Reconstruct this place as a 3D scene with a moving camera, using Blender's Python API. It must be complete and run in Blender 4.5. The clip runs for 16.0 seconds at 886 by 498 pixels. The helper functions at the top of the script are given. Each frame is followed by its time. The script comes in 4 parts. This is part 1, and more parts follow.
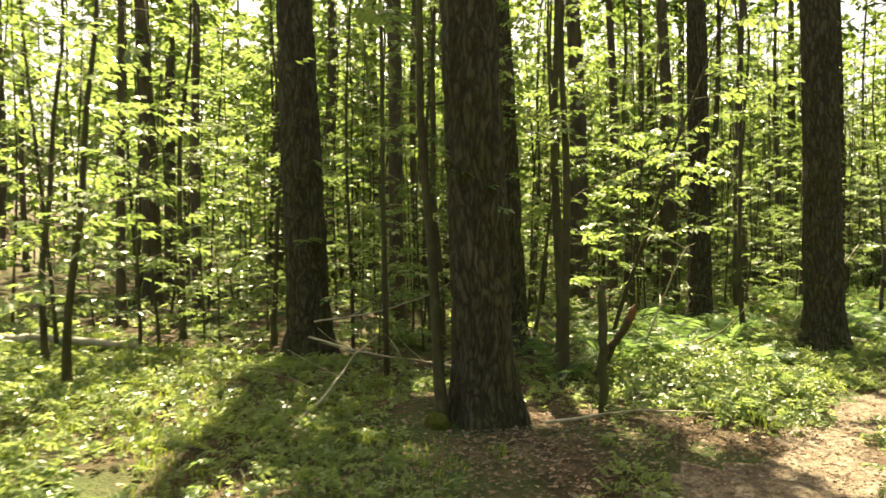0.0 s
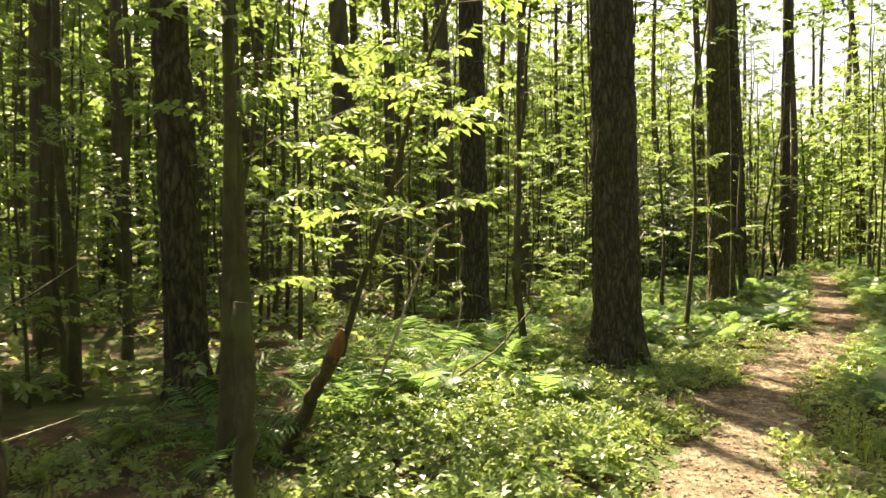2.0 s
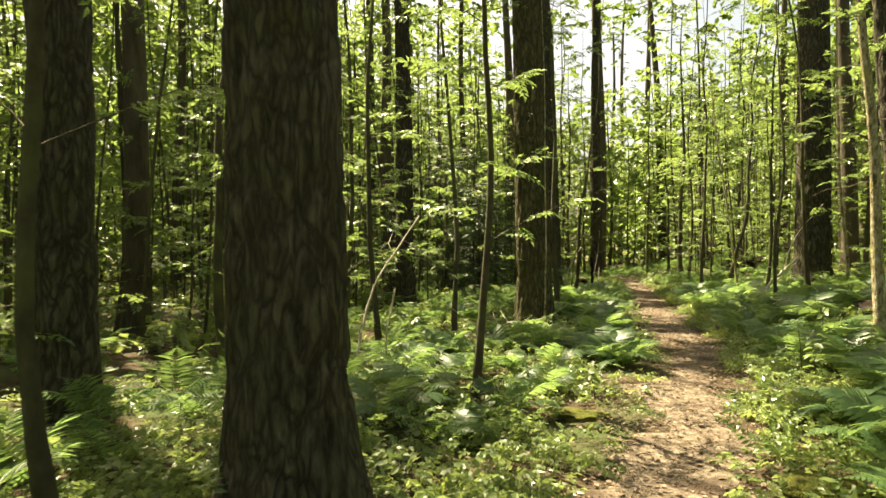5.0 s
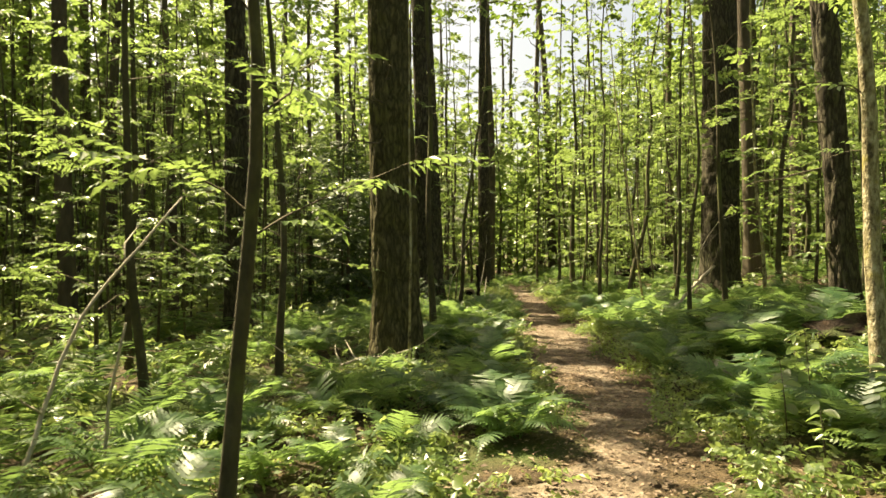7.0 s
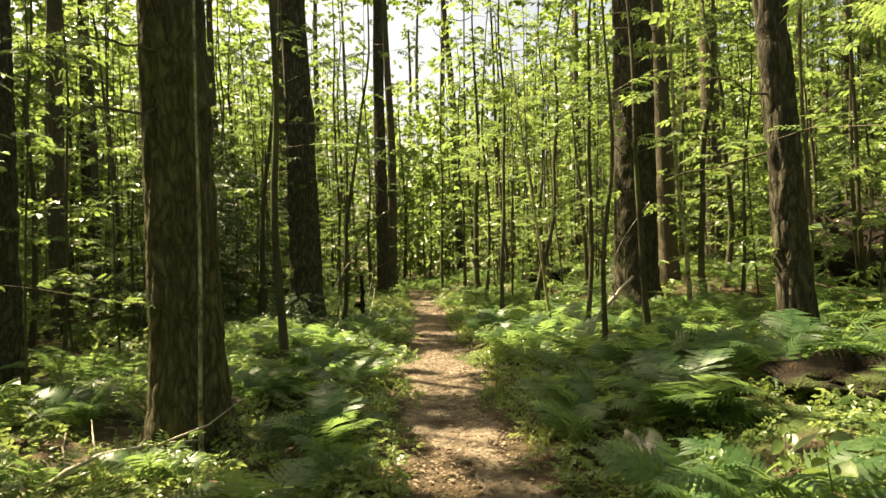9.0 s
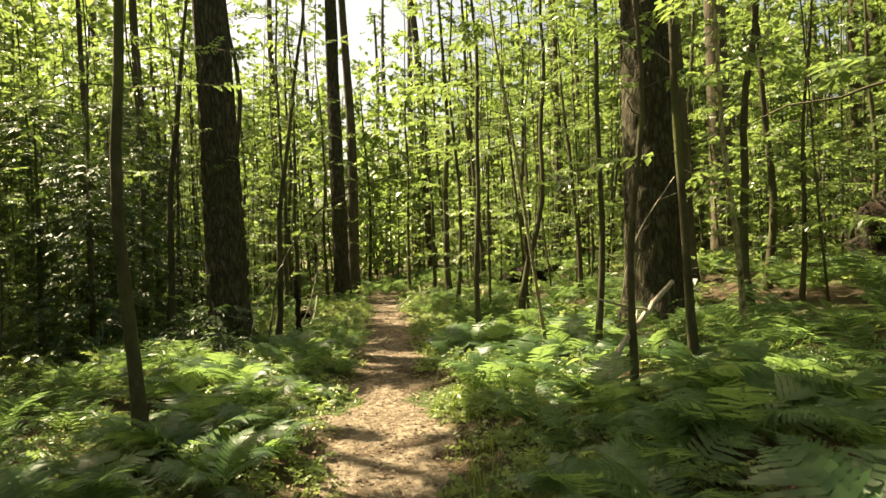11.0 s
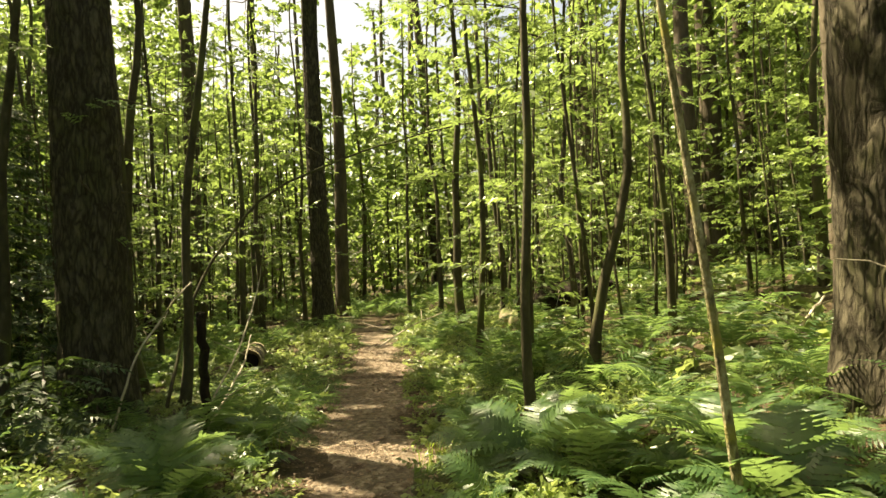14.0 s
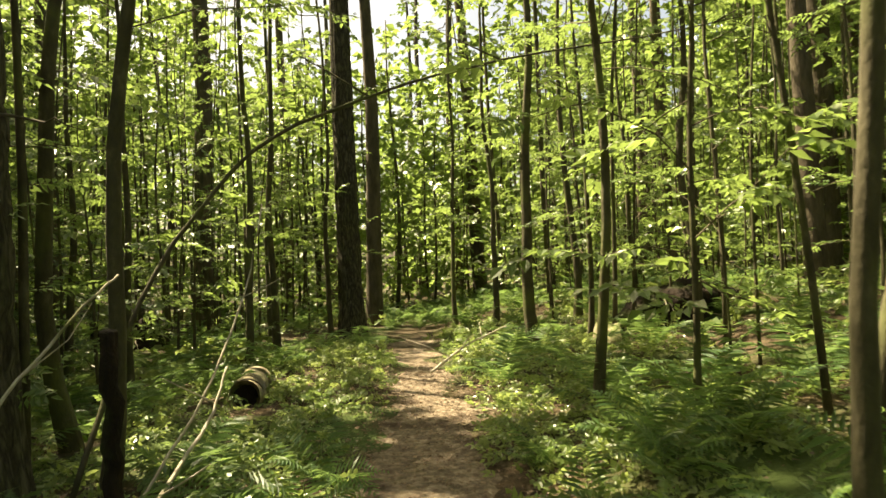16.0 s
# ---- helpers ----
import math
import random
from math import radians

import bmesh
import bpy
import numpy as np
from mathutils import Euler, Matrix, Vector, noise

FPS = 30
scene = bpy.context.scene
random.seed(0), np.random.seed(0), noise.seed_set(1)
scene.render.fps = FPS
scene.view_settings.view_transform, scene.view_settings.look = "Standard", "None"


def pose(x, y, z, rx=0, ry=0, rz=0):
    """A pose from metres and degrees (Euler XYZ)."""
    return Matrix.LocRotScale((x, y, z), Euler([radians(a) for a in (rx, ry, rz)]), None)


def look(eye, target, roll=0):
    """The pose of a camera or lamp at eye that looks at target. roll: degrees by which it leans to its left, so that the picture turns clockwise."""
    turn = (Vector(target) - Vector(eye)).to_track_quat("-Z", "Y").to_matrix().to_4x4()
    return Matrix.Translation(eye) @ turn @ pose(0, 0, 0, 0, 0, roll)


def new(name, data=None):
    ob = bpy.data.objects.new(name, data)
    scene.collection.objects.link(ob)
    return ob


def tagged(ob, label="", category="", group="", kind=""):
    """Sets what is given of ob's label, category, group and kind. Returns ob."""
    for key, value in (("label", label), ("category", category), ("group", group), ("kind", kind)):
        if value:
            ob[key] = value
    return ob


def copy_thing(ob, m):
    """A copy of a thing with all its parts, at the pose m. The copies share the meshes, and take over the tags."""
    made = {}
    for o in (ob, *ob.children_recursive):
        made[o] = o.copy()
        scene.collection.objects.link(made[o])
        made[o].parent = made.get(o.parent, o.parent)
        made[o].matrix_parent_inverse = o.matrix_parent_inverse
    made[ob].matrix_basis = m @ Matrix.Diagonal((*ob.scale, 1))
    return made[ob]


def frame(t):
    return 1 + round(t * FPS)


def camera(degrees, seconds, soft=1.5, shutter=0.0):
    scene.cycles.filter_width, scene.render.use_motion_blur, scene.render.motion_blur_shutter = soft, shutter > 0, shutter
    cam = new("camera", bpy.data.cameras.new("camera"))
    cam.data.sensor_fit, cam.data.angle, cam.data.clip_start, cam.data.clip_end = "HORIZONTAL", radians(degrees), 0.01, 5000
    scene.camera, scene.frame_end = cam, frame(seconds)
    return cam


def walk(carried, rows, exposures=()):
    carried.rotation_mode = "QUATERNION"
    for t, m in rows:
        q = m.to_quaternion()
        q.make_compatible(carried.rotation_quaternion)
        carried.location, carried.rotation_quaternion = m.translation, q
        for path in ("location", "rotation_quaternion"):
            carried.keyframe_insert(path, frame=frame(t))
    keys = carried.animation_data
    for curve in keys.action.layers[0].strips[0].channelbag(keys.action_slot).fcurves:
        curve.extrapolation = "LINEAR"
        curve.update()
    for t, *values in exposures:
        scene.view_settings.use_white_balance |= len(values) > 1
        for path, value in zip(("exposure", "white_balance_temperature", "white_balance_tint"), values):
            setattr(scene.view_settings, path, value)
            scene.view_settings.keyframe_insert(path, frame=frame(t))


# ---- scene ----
cam = camera(68.5, 16.0, shutter=0.2)
PATH = [
    (0, (0.155, 0.433, 1.549), (-0.694, 2.244, 1.534), 0.3),
    (0.5, (0.046, 1.356, 1.537), (-0.629, 3.238, 1.518), 0.3),
    (1, (0.043, 2.156, 1.509), (-0.522, 4.075, 1.481), 0.3),
    (1.5, (0.17, 2.933, 1.485), (-0.21, 4.896, 1.461), 0.1),
    (2, (0.203, 3.706, 1.454), (-0.07, 5.687, 1.425), 0.1),
    (2.5, (0.414, 4.5, 1.418), (0.23, 6.491, 1.395), -0.0),
    (3, (0.614, 5.294, 1.383), (0.543, 7.293, 1.366), -0.2),
    (3.5, (0.814, 6.009, 1.335), (0.829, 8.009, 1.324), -0.2),
    (4, (1.029, 6.852, 1.322), (1.16, 8.848, 1.313), -0.4),
    (4.5, (1.237, 7.604, 1.274), (1.436, 9.594, 1.269), -0.3),
    (7, (2.485, 10.805, 1.222), (3.066, 12.719, 1.248), -0.1),
    (7.5, (2.788, 11.18, 1.355), (3.449, 13.068, 1.379), -0.6),
    (8, (3.134, 11.643, 1.38), (3.85, 13.511, 1.403), -0.7),
    (8.5, (3.489, 12.069, 1.402), (4.278, 13.907, 1.423), -1.2),
    (9, (3.824, 12.628, 1.403), (4.643, 14.452, 1.422), -1.3),
    (9.5, (4.181, 13.132, 1.368), (5.017, 14.949, 1.389), -1.3),
    (10, (4.546, 13.678, 1.415), (5.403, 15.485, 1.431), -1.6),
    (12.5, (5.933, 17.056, 1.355), (6.844, 18.836, 1.359), -2.4),
    (13, (6.223, 17.652, 1.333), (7.134, 19.432, 1.347), -2.3),
    (13.5, (6.53, 18.184, 1.384), (7.434, 19.968, 1.412), -2.1),
    (14, (6.893, 18.723, 1.359), (7.773, 20.519, 1.408), -2.5),
    (14.5, (7.141, 19.311, 1.296), (8.03, 21.101, 1.344), -2.5),
    (15, (7.27, 20.086, 1.242), (8.137, 21.888, 1.294), -2.2),
    (15.5, (7.422, 20.712, 1.219), (8.275, 22.52, 1.274), -2.0),
    (16, (7.654, 21.408, 1.24), (8.453, 23.24, 1.317), -2.1),
]
walk(cam, [(t, look(eye, target, roll)) for t, eye, target, roll in PATH], [(0, 2.4, 9100, 6), (1.5, 2.4, 9100, 6), (3, 2.15, 9100, 6), (4.5, 2.14, 9100, 6), (7, 2.0, 9300, 6), (9, 2.04, 9300, 6), (12.5, 2.0, 9300, 6), (16, 2.06, 9300, 6)])

# ---- light ----
SUN_AHEAD, SUN_HIGH = (-0.53, 0.85), 57.0
world = bpy.data.worlds.new("sky")
scene.world = world
world.use_nodes = True
sky_nodes = world.node_tree.nodes
sky = sky_nodes.new("ShaderNodeTexSky")
sky.sky_type, sky.sun_disc = "NISHITA", False
sky.sun_elevation, sky.sun_rotation = radians(SUN_HIGH), math.atan2(SUN_AHEAD[0], SUN_AHEAD[1])
sky.dust_density = 5.0
world.node_tree.links.new(sky.outputs[0], sky_nodes["Background"].inputs[0])
sky_nodes["Background"].inputs[1].default_value = 0.066
sun = new("sun", bpy.data.lights.new("sun", "SUN"))
sun.data.energy, sun.data.angle, sun.data.color = 5.0, radians(0.55), (1.0, 0.95, 0.84)
flat = math.cos(radians(SUN_HIGH))
sun_from = Vector((SUN_AHEAD[0] * flat, SUN_AHEAD[1] * flat, math.sin(radians(SUN_HIGH)))) * 60
sun.matrix_world = look(sun_from, (0, 0, 0))


# ---- materials ----
def ramp(nodes, stops):
    r = nodes.new("ShaderNodeValToRGB")
    while len(r.color_ramp.elements) < len(stops):
        r.color_ramp.elements.new(0.5)
    for e, (at, colour) in zip(r.color_ramp.elements, stops):
        e.position, e.color = at, (*colour, 1)
    return r


def surface(name, stops, scale, rough=0.85, bump=0.4, stretch=(1, 1, 1), fine=6.0, bump_size=0.02, stain=None, stain_scale=0.6, stain_from=0.5):
    """A rough natural surface: coloured grain, relief, and stains of a second colour at a larger scale."""
    mat = bpy.data.materials.new(name)
    mat.use_nodes = True
    nodes, links = mat.node_tree.nodes, mat.node_tree.links
    bsdf = nodes["Principled BSDF"]
    bsdf.inputs["Roughness"].default_value = rough
    bsdf.inputs["Specular IOR Level"].default_value = 0.25
    place = nodes.new("ShaderNodeNewGeometry")
    mapping = nodes.new("ShaderNodeMapping")
    mapping.inputs["Scale"].default_value = stretch
    links.new(place.outputs["Position"], mapping.inputs[0])
    grain = nodes.new("ShaderNodeTexNoise")
    grain.inputs["Scale"].default_value, grain.inputs["Detail"].default_value, grain.inputs["Roughness"].default_value = scale, 8, 0.68
    links.new(mapping.outputs[0], grain.inputs[0])
    colours = ramp(nodes, stops)
    links.new(grain.outputs[0], colours.inputs[0])
    out = colours.outputs[0]
    if stain:
        blot = nodes.new("ShaderNodeTexNoise")
        blot.inputs["Scale"].default_value, blot.inputs["Detail"].default_value = stain_scale, 6
        links.new(place.outputs["Position"], blot.inputs[0])
        edge = ramp(nodes, [(stain_from, (0, 0, 0)), (stain_from + 0.14, (1, 1, 1))])
        links.new(blot.outputs[0], edge.inputs[0])
        mix = nodes.new("ShaderNodeMix")
        mix.data_type = "RGBA"
        links.new(edge.outputs[0], mix.inputs[0])
        links.new(out, mix.inputs[6])
        mix.inputs[7].default_value = (*stain, 1)
        out = mix.outputs[2]
    links.new(out, bsdf.inputs["Base Color"])
    small = nodes.new("ShaderNodeTexNoise")
    small.inputs["Scale"].default_value, small.inputs["Detail"].default_value = scale * fine, 6
    links.new(mapping.outputs[0], small.inputs[0])
    relief = nodes.new("ShaderNodeBump")
    relief.inputs["Strength"].default_value, relief.inputs["Distance"].default_value = bump, bump_size
    links.new(small.outputs[0], relief.inputs["Height"])
    links.new(relief.outputs[0], bsdf.inputs["Normal"])
    return mat


def foliage(name, dark, light, glow, through_light=0.5, rough=0.45, gloss=0.5):
    """Leaves: they differ from leaf to leaf and plant to plant, shine a little, and let light through."""
    mat = bpy.data.materials.new(name)
    mat.use_nodes = True
    nodes, links = mat.node_tree.nodes, mat.node_tree.links
    bsdf = nodes["Principled BSDF"]
    bsdf.inputs["Roughness"].default_value = rough
    bsdf.inputs["Specular IOR Level"].default_value = gloss
    geometry, info = nodes.new("ShaderNodeNewGeometry"), nodes.new("ShaderNodeObjectInfo")
    add = nodes.new("ShaderNodeMath")
    add.operation = "MULTIPLY_ADD"
    add.inputs[1].default_value = 0.35
    links.new(info.outputs["Random"], add.inputs[0])
    part_of = nodes.new("ShaderNodeMath")
    part_of.operation = "MULTIPLY"
    part_of.inputs[1].default_value = 0.65
    links.new(geometry.outputs["Random Per Island"], part_of.inputs[0])
    links.new(part_of.outputs[0], add.inputs[2])
    colours = ramp(nodes, [(0.0, dark), (1.0, light)])
    links.new(add.outputs[0], colours.inputs[0])
    links.new(colours.outputs[0], bsdf.inputs["Base Color"])
    thin = nodes.new("ShaderNodeBsdfTranslucent")
    glows = ramp(nodes, [(0.0, tuple(0.7 * c for c in glow)), (1.0, glow)])
    links.new(add.outputs[0], glows.inputs[0])
    links.new(glows.outputs[0], thin.inputs[0])
    mix = nodes.new("ShaderNodeMixShader")
    mix.inputs[0].default_value = through_light
    links.new(bsdf.outputs[0], mix.inputs[1])
    links.new(thin.outputs[0], mix.inputs[2])
    links.new(mix.outputs[0], nodes["Material Output"].inputs[0])
    return mat


def plated_bark(name, plate, groove, moss):
    """Thick conifer bark: long plates parted by dark, deep cracks, flaky on top, a little moss."""
    mat = bpy.data.materials.new(name)
    mat.use_nodes = True
    nodes, links = mat.node_tree.nodes, mat.node_tree.links
    bsdf = nodes["Principled BSDF"]
    bsdf.inputs["Roughness"].default_value, bsdf.inputs["Specular IOR Level"].default_value = 0.95, 0.15
    place, mapping = nodes.new("ShaderNodeTexCoord"), nodes.new("ShaderNodeMapping")
    mapping.inputs["Scale"].default_value = (1, 1, 0.27)
    links.new(place.outputs["Object"], mapping.inputs[0])
    warp = nodes.new("ShaderNodeTexNoise")
    warp.inputs["Scale"].default_value, warp.inputs["Detail"].default_value = 7, 4
    links.new(mapping.outputs[0], warp.inputs[0])
    shift = nodes.new("ShaderNodeVectorMath")
    shift.operation = "MULTIPLY_ADD"
    shift.inputs[1].default_value = (0.28, 0.28, 0.28)
    links.new(warp.outputs["Color"], shift.inputs[0])
    links.new(mapping.outputs[0], shift.inputs[2])
    cells = nodes.new("ShaderNodeTexVoronoi")
    cells.feature = "DISTANCE_TO_EDGE"
    cells.inputs["Scale"].default_value = 15
    links.new(shift.outputs[0], cells.inputs["Vector"])
    crack = ramp(nodes, [(0.0, (0, 0, 0)), (0.34, (1, 1, 1))])
    uneven = nodes.new("ShaderNodeTexNoise")
    uneven.inputs["Scale"].default_value, uneven.inputs["Detail"].default_value, uneven.inputs["Roughness"].default_value = 16, 8, 0.7
    links.new(mapping.outputs[0], uneven.inputs[0])
    fray = nodes.new("ShaderNodeMath")
    fray.operation = "MULTIPLY_ADD"
    fray.inputs[1].default_value = 0.5
    links.new(uneven.outputs[0], fray.inputs[0])
    sunk = nodes.new("ShaderNodeMath")
    sunk.operation = "SUBTRACT"
    sunk.inputs[1].default_value = 0.2
    links.new(fray.outputs[0], sunk.inputs[0])
    links.new(cells.outputs["Distance"], fray.inputs[2])
    links.new(sunk.outputs[0], crack.inputs[0])
    flakes = nodes.new("ShaderNodeTexNoise")
    flakes.inputs["Scale"].default_value, flakes.inputs["Detail"].default_value, flakes.inputs["Roughness"].default_value = 30, 8, 0.7
    links.new(mapping.outputs[0], flakes.inputs[0])
    tone = ramp(nodes, [(0.3, tuple(0.45 * c for c in plate)), (0.7, tuple(1.5 * c for c in plate))])
    links.new(flakes.outputs[0], tone.inputs[0])
    blot = nodes.new("ShaderNodeTexNoise")
    blot.inputs["Scale"].default_value, blot.inputs["Detail"].default_value = 2.2, 6
    links.new(place.outputs["Object"], blot.inputs[0])
    edge = ramp(nodes, [(0.5, (0, 0, 0)), (0.7, (0.8, 0.8, 0.8))])
    links.new(blot.outputs[0], edge.inputs[0])
    mossy = nodes.new("ShaderNodeMix")
    mossy.data_type = "RGBA"
    links.new(edge.outputs[0], mossy.inputs[0])
    links.new(tone.outputs[0], mossy.inputs[6])
    mossy.inputs[7].default_value = (*moss, 1)
    both = nodes.new("ShaderNodeMix")
    both.data_type = "RGBA"
    links.new(crack.outputs[0], both.inputs[0])
    both.inputs[6].default_value = (*groove, 1)
    links.new(mossy.outputs[2], both.inputs[7])
    links.new(both.outputs[2], bsdf.inputs["Base Color"])
    rise = nodes.new("ShaderNodeMath")
    rise.operation = "MULTIPLY_ADD"
    rise.inputs[1].default_value = 0.35
    links.new(flakes.outputs[0], rise.inputs[0])
    links.new(crack.outputs[0], rise.inputs[2])
    relief = nodes.new("ShaderNodeBump")
    relief.inputs["Strength"].default_value, relief.inputs["Distance"].default_value = 0.9, 0.014
    links.new(rise.outputs[0], relief.inputs["Height"])
    links.new(relief.outputs[0], bsdf.inputs["Normal"])
    return mat


bark = plated_bark("pine_bark", (0.1, 0.089, 0.062), (0.03, 0.025, 0.017), (0.085, 0.09, 0.038))
bark_mossy = plated_bark("mossy_bark", (0.125, 0.112, 0.06), (0.04, 0.036, 0.018), (0.12, 0.125, 0.038))
bark_far = surface("spruce_bark", [(0.3, (0.045, 0.036, 0.024)), (0.7, (0.14, 0.115, 0.078))], 7, 0.95, 0.7, (1, 1, 0.3), 5, 0.03)
bark_young = surface("sapling_bark", [(0.25, (0.04, 0.034, 0.02)), (0.55, (0.08, 0.071, 0.041)), (0.8, (0.165, 0.148, 0.095))], 11, 0.9, 0.6, (1, 1, 0.5), 6, 0.01,
                     (0.10, 0.11, 0.04), 2.0, 0.52)
bark_pale = surface("lichen_bark", [(0.36, (0.07, 0.055, 0.03)), (0.5, (0.3, 0.26, 0.15)), (0.66, (0.55, 0.52, 0.38))], 26, 0.92, 1.0, (1, 1, 0.45), 3, 0.02,
                    (0.33, 0.29, 0.09), 6.0, 0.56)
twig_wood = surface("twig_bark", [(0.3, (0.05, 0.04, 0.025)), (0.7, (0.13, 0.11, 0.07))], 14, 0.9, 0.2)
dead_wood = surface("bleached_wood", [(0.2, (0.22, 0.18, 0.13)), (0.5, (0.42, 0.37, 0.29)), (0.8, (0.6, 0.56, 0.47))], 12, 0.9, 0.5, (1, 1, 0.6), 6, 0.01,
                    (0.12, 0.12, 0.05), 2.2, 0.55)
rotten_wood = surface("rotten_wood", [(0.3, (0.01, 0.007, 0.005)), (0.55, (0.024, 0.016, 0.01)), (0.8, (0.06, 0.036, 0.021))], 10, 0.95, 0.9, (1, 1, 0.5), 5, 0.03,
                      (0.06, 0.09, 0.025), 1.6, 0.55)
broken_wood = surface("broken_wood", [(0.3, (0.1, 0.045, 0.02)), (0.7, (0.3, 0.15, 0.065))], 18, 0.9, 0.7, (1, 1, 0.3))
log_bark = surface("log_bark", [(0.25, (0.12, 0.10, 0.06)), (0.55, (0.32, 0.28, 0.18)), (0.8, (0.5, 0.46, 0.34))], 9, 0.9, 0.6, (1, 1, 1), 5, 0.02, (0.1, 0.13, 0.04), 3, 0.5)
forest_soil = surface("forest_soil", [(0.25, (0.02, 0.015, 0.009)), (0.5, (0.07, 0.05, 0.028)), (0.75, (0.17, 0.12, 0.07))], 7, 0.95, 1.0, (1, 1, 1), 7, 0.04,
                      (0.055, 0.085, 0.022), 0.7, 0.47)
trodden = surface("trodden_needles", [(0.25, (0.055, 0.04, 0.028)), (0.5, (0.175, 0.137, 0.096)), (0.78, (0.46, 0.39, 0.3))], 12, 0.95, 0.9, (1, 1, 1), 8, 0.025,
                  (0.075, 0.052, 0.034), 2.4, 0.52)
moss_mat = surface("moss", [(0.25, (0.05, 0.06, 0.012)), (0.55, (0.12, 0.13, 0.022)), (0.8, (0.2, 0.19, 0.04))], 25, 0.95, 1.0, (1, 1, 1), 5, 0.03, (0.16, 0.1, 0.04), 5, 0.6)
granite = surface("granite", [(0.25, (0.16, 0.15, 0.13)), (0.55, (0.33, 0.31, 0.27)), (0.8, (0.5, 0.48, 0.43))], 14, 0.85, 0.6, (1, 1, 1), 5, 0.02, (0.1, 0.12, 0.05), 4, 0.52)
litter_mat = foliage("leaf_litter", (0.07, 0.045, 0.028), (0.34, 0.25, 0.17), (0.12, 0.06, 0.02), 0.12, 0.8)
rowan_leaf = foliage("rowan_leaf", (0.05, 0.11, 0.028), (0.145, 0.21, 0.056), (0.28, 0.4, 0.11), 0.48, 0.36, 0.6)
broad_leaf = foliage("broad_leaf", (0.046, 0.1, 0.026), (0.145, 0.2, 0.053), (0.285, 0.4, 0.105), 0.48, 0.36, 0.6)
fern_leaf = foliage("fern_leaf", (0.022, 0.066, 0.025), (0.095, 0.165, 0.058), (0.27, 0.42, 0.12), 0.45, 0.42, 0.42)
bilberry_leaf = foliage("bilberry_leaf", (0.05, 0.105, 0.03), (0.18, 0.24, 0.075), (0.4, 0.5, 0.15), 0.45, 0.36, 0.6)
grass_leaf = foliage("grass_leaf", (0.07, 0.13, 0.025), (0.16, 0.23, 0.04), (0.32, 0.42, 0.06), 0.45)
crown_leaf = foliage("crown_leaf", (0.035, 0.075, 0.018), (0.09, 0.15, 0.03), (0.16, 0.25, 0.045), 0.4)
needle_leaf = foliage("needle_leaf", (0.025, 0.052, 0.018), (0.065, 0.11, 0.034), (0.08, 0.13, 0.03), 0.3)


# ---- mesh helpers ----
def mesh_of(name, verts, quads, material, smooth=False):
    """A mesh from arrays of corners and of four-cornered faces."""
    verts, quads = np.asarray(verts, np.float32).reshape(-1, 3), np.asarray(quads, np.int32).reshape(-1, 4)
    me = bpy.data.meshes.new(name)
    me.vertices.add(len(verts))
    me.vertices.foreach_set("co", verts.ravel())
    me.loops.add(quads.size)
    me.loops.foreach_set("vertex_index", quads.ravel())
    me.polygons.add(len(quads))
    me.polygons.foreach_set("loop_start", np.arange(0, quads.size, 4, dtype=np.int32))
    me.polygons.foreach_set("use_smooth", np.full(len(quads), smooth))
    me.update(calc_edges=True)
    me.materials.append(material)
    return me


def part(name, me, parent, label=""):
    ob = new(name, me)
    ob.parent = parent
    return tagged(ob, label)


def thing(name, x, y, z, label, category, group=""):
    ob = new(name)
    ob.empty_display_size = 0.1
    ob.location = (x, y, z)
    return tagged(ob, label, category, group)


def tube(points, radii, sides=6):
    """Corners and faces of a tapering round rod along points, closed at its ends."""
    points, radii = np.asarray(points, float), np.asarray(radii, float)
    along = np.gradient(points, axis=0)
    along /= np.linalg.norm(along, axis=1, keepdims=True) + 1e-9
    aside = np.cross(along, (0.31, 0.95, 0.11))
    aside /= np.linalg.norm(aside, axis=1, keepdims=True) + 1e-9
    up = np.cross(along, aside)
    a = np.arange(sides) * 2 * np.pi / sides
    ring = points[:, None] + radii[:, None, None] * (np.cos(a)[None, :, None] * aside[:, None] + np.sin(a)[None, :, None] * up[:, None])
    k = np.arange(len(points) - 1)[:, None] * sides
    i, j = np.arange(sides), (np.arange(sides) + 1) % sides
    quads = np.stack([k + i, k + j, k + sides + j, k + sides + i], -1).reshape(-1, 4)
    verts, n = ring.reshape(-1, 3), len(points) * sides
    verts = np.concatenate([verts, points[:1], points[-1:]])
    half = np.arange(0, sides, 2)
    caps = [(n, (h + 2) % sides, (h + 1) % sides, h) for h in half if sides % 2 == 0]
    caps += [(n + 1, n - sides + h, n - sides + (h + 1) % sides, n - sides + (h + 2) % sides) for h in half if sides % 2 == 0]
    return verts, np.concatenate([quads, np.array(caps, int).reshape(-1, 4)])


def joined(pieces):
    verts, quads, start = [], [], 0
    for v, q in pieces:
        verts.append(np.asarray(v, float).reshape(-1, 3))
        quads.append(np.asarray(q, int).reshape(-1, 4) + start)
        start += len(verts[-1])
    return np.concatenate(verts), np.concatenate(quads)


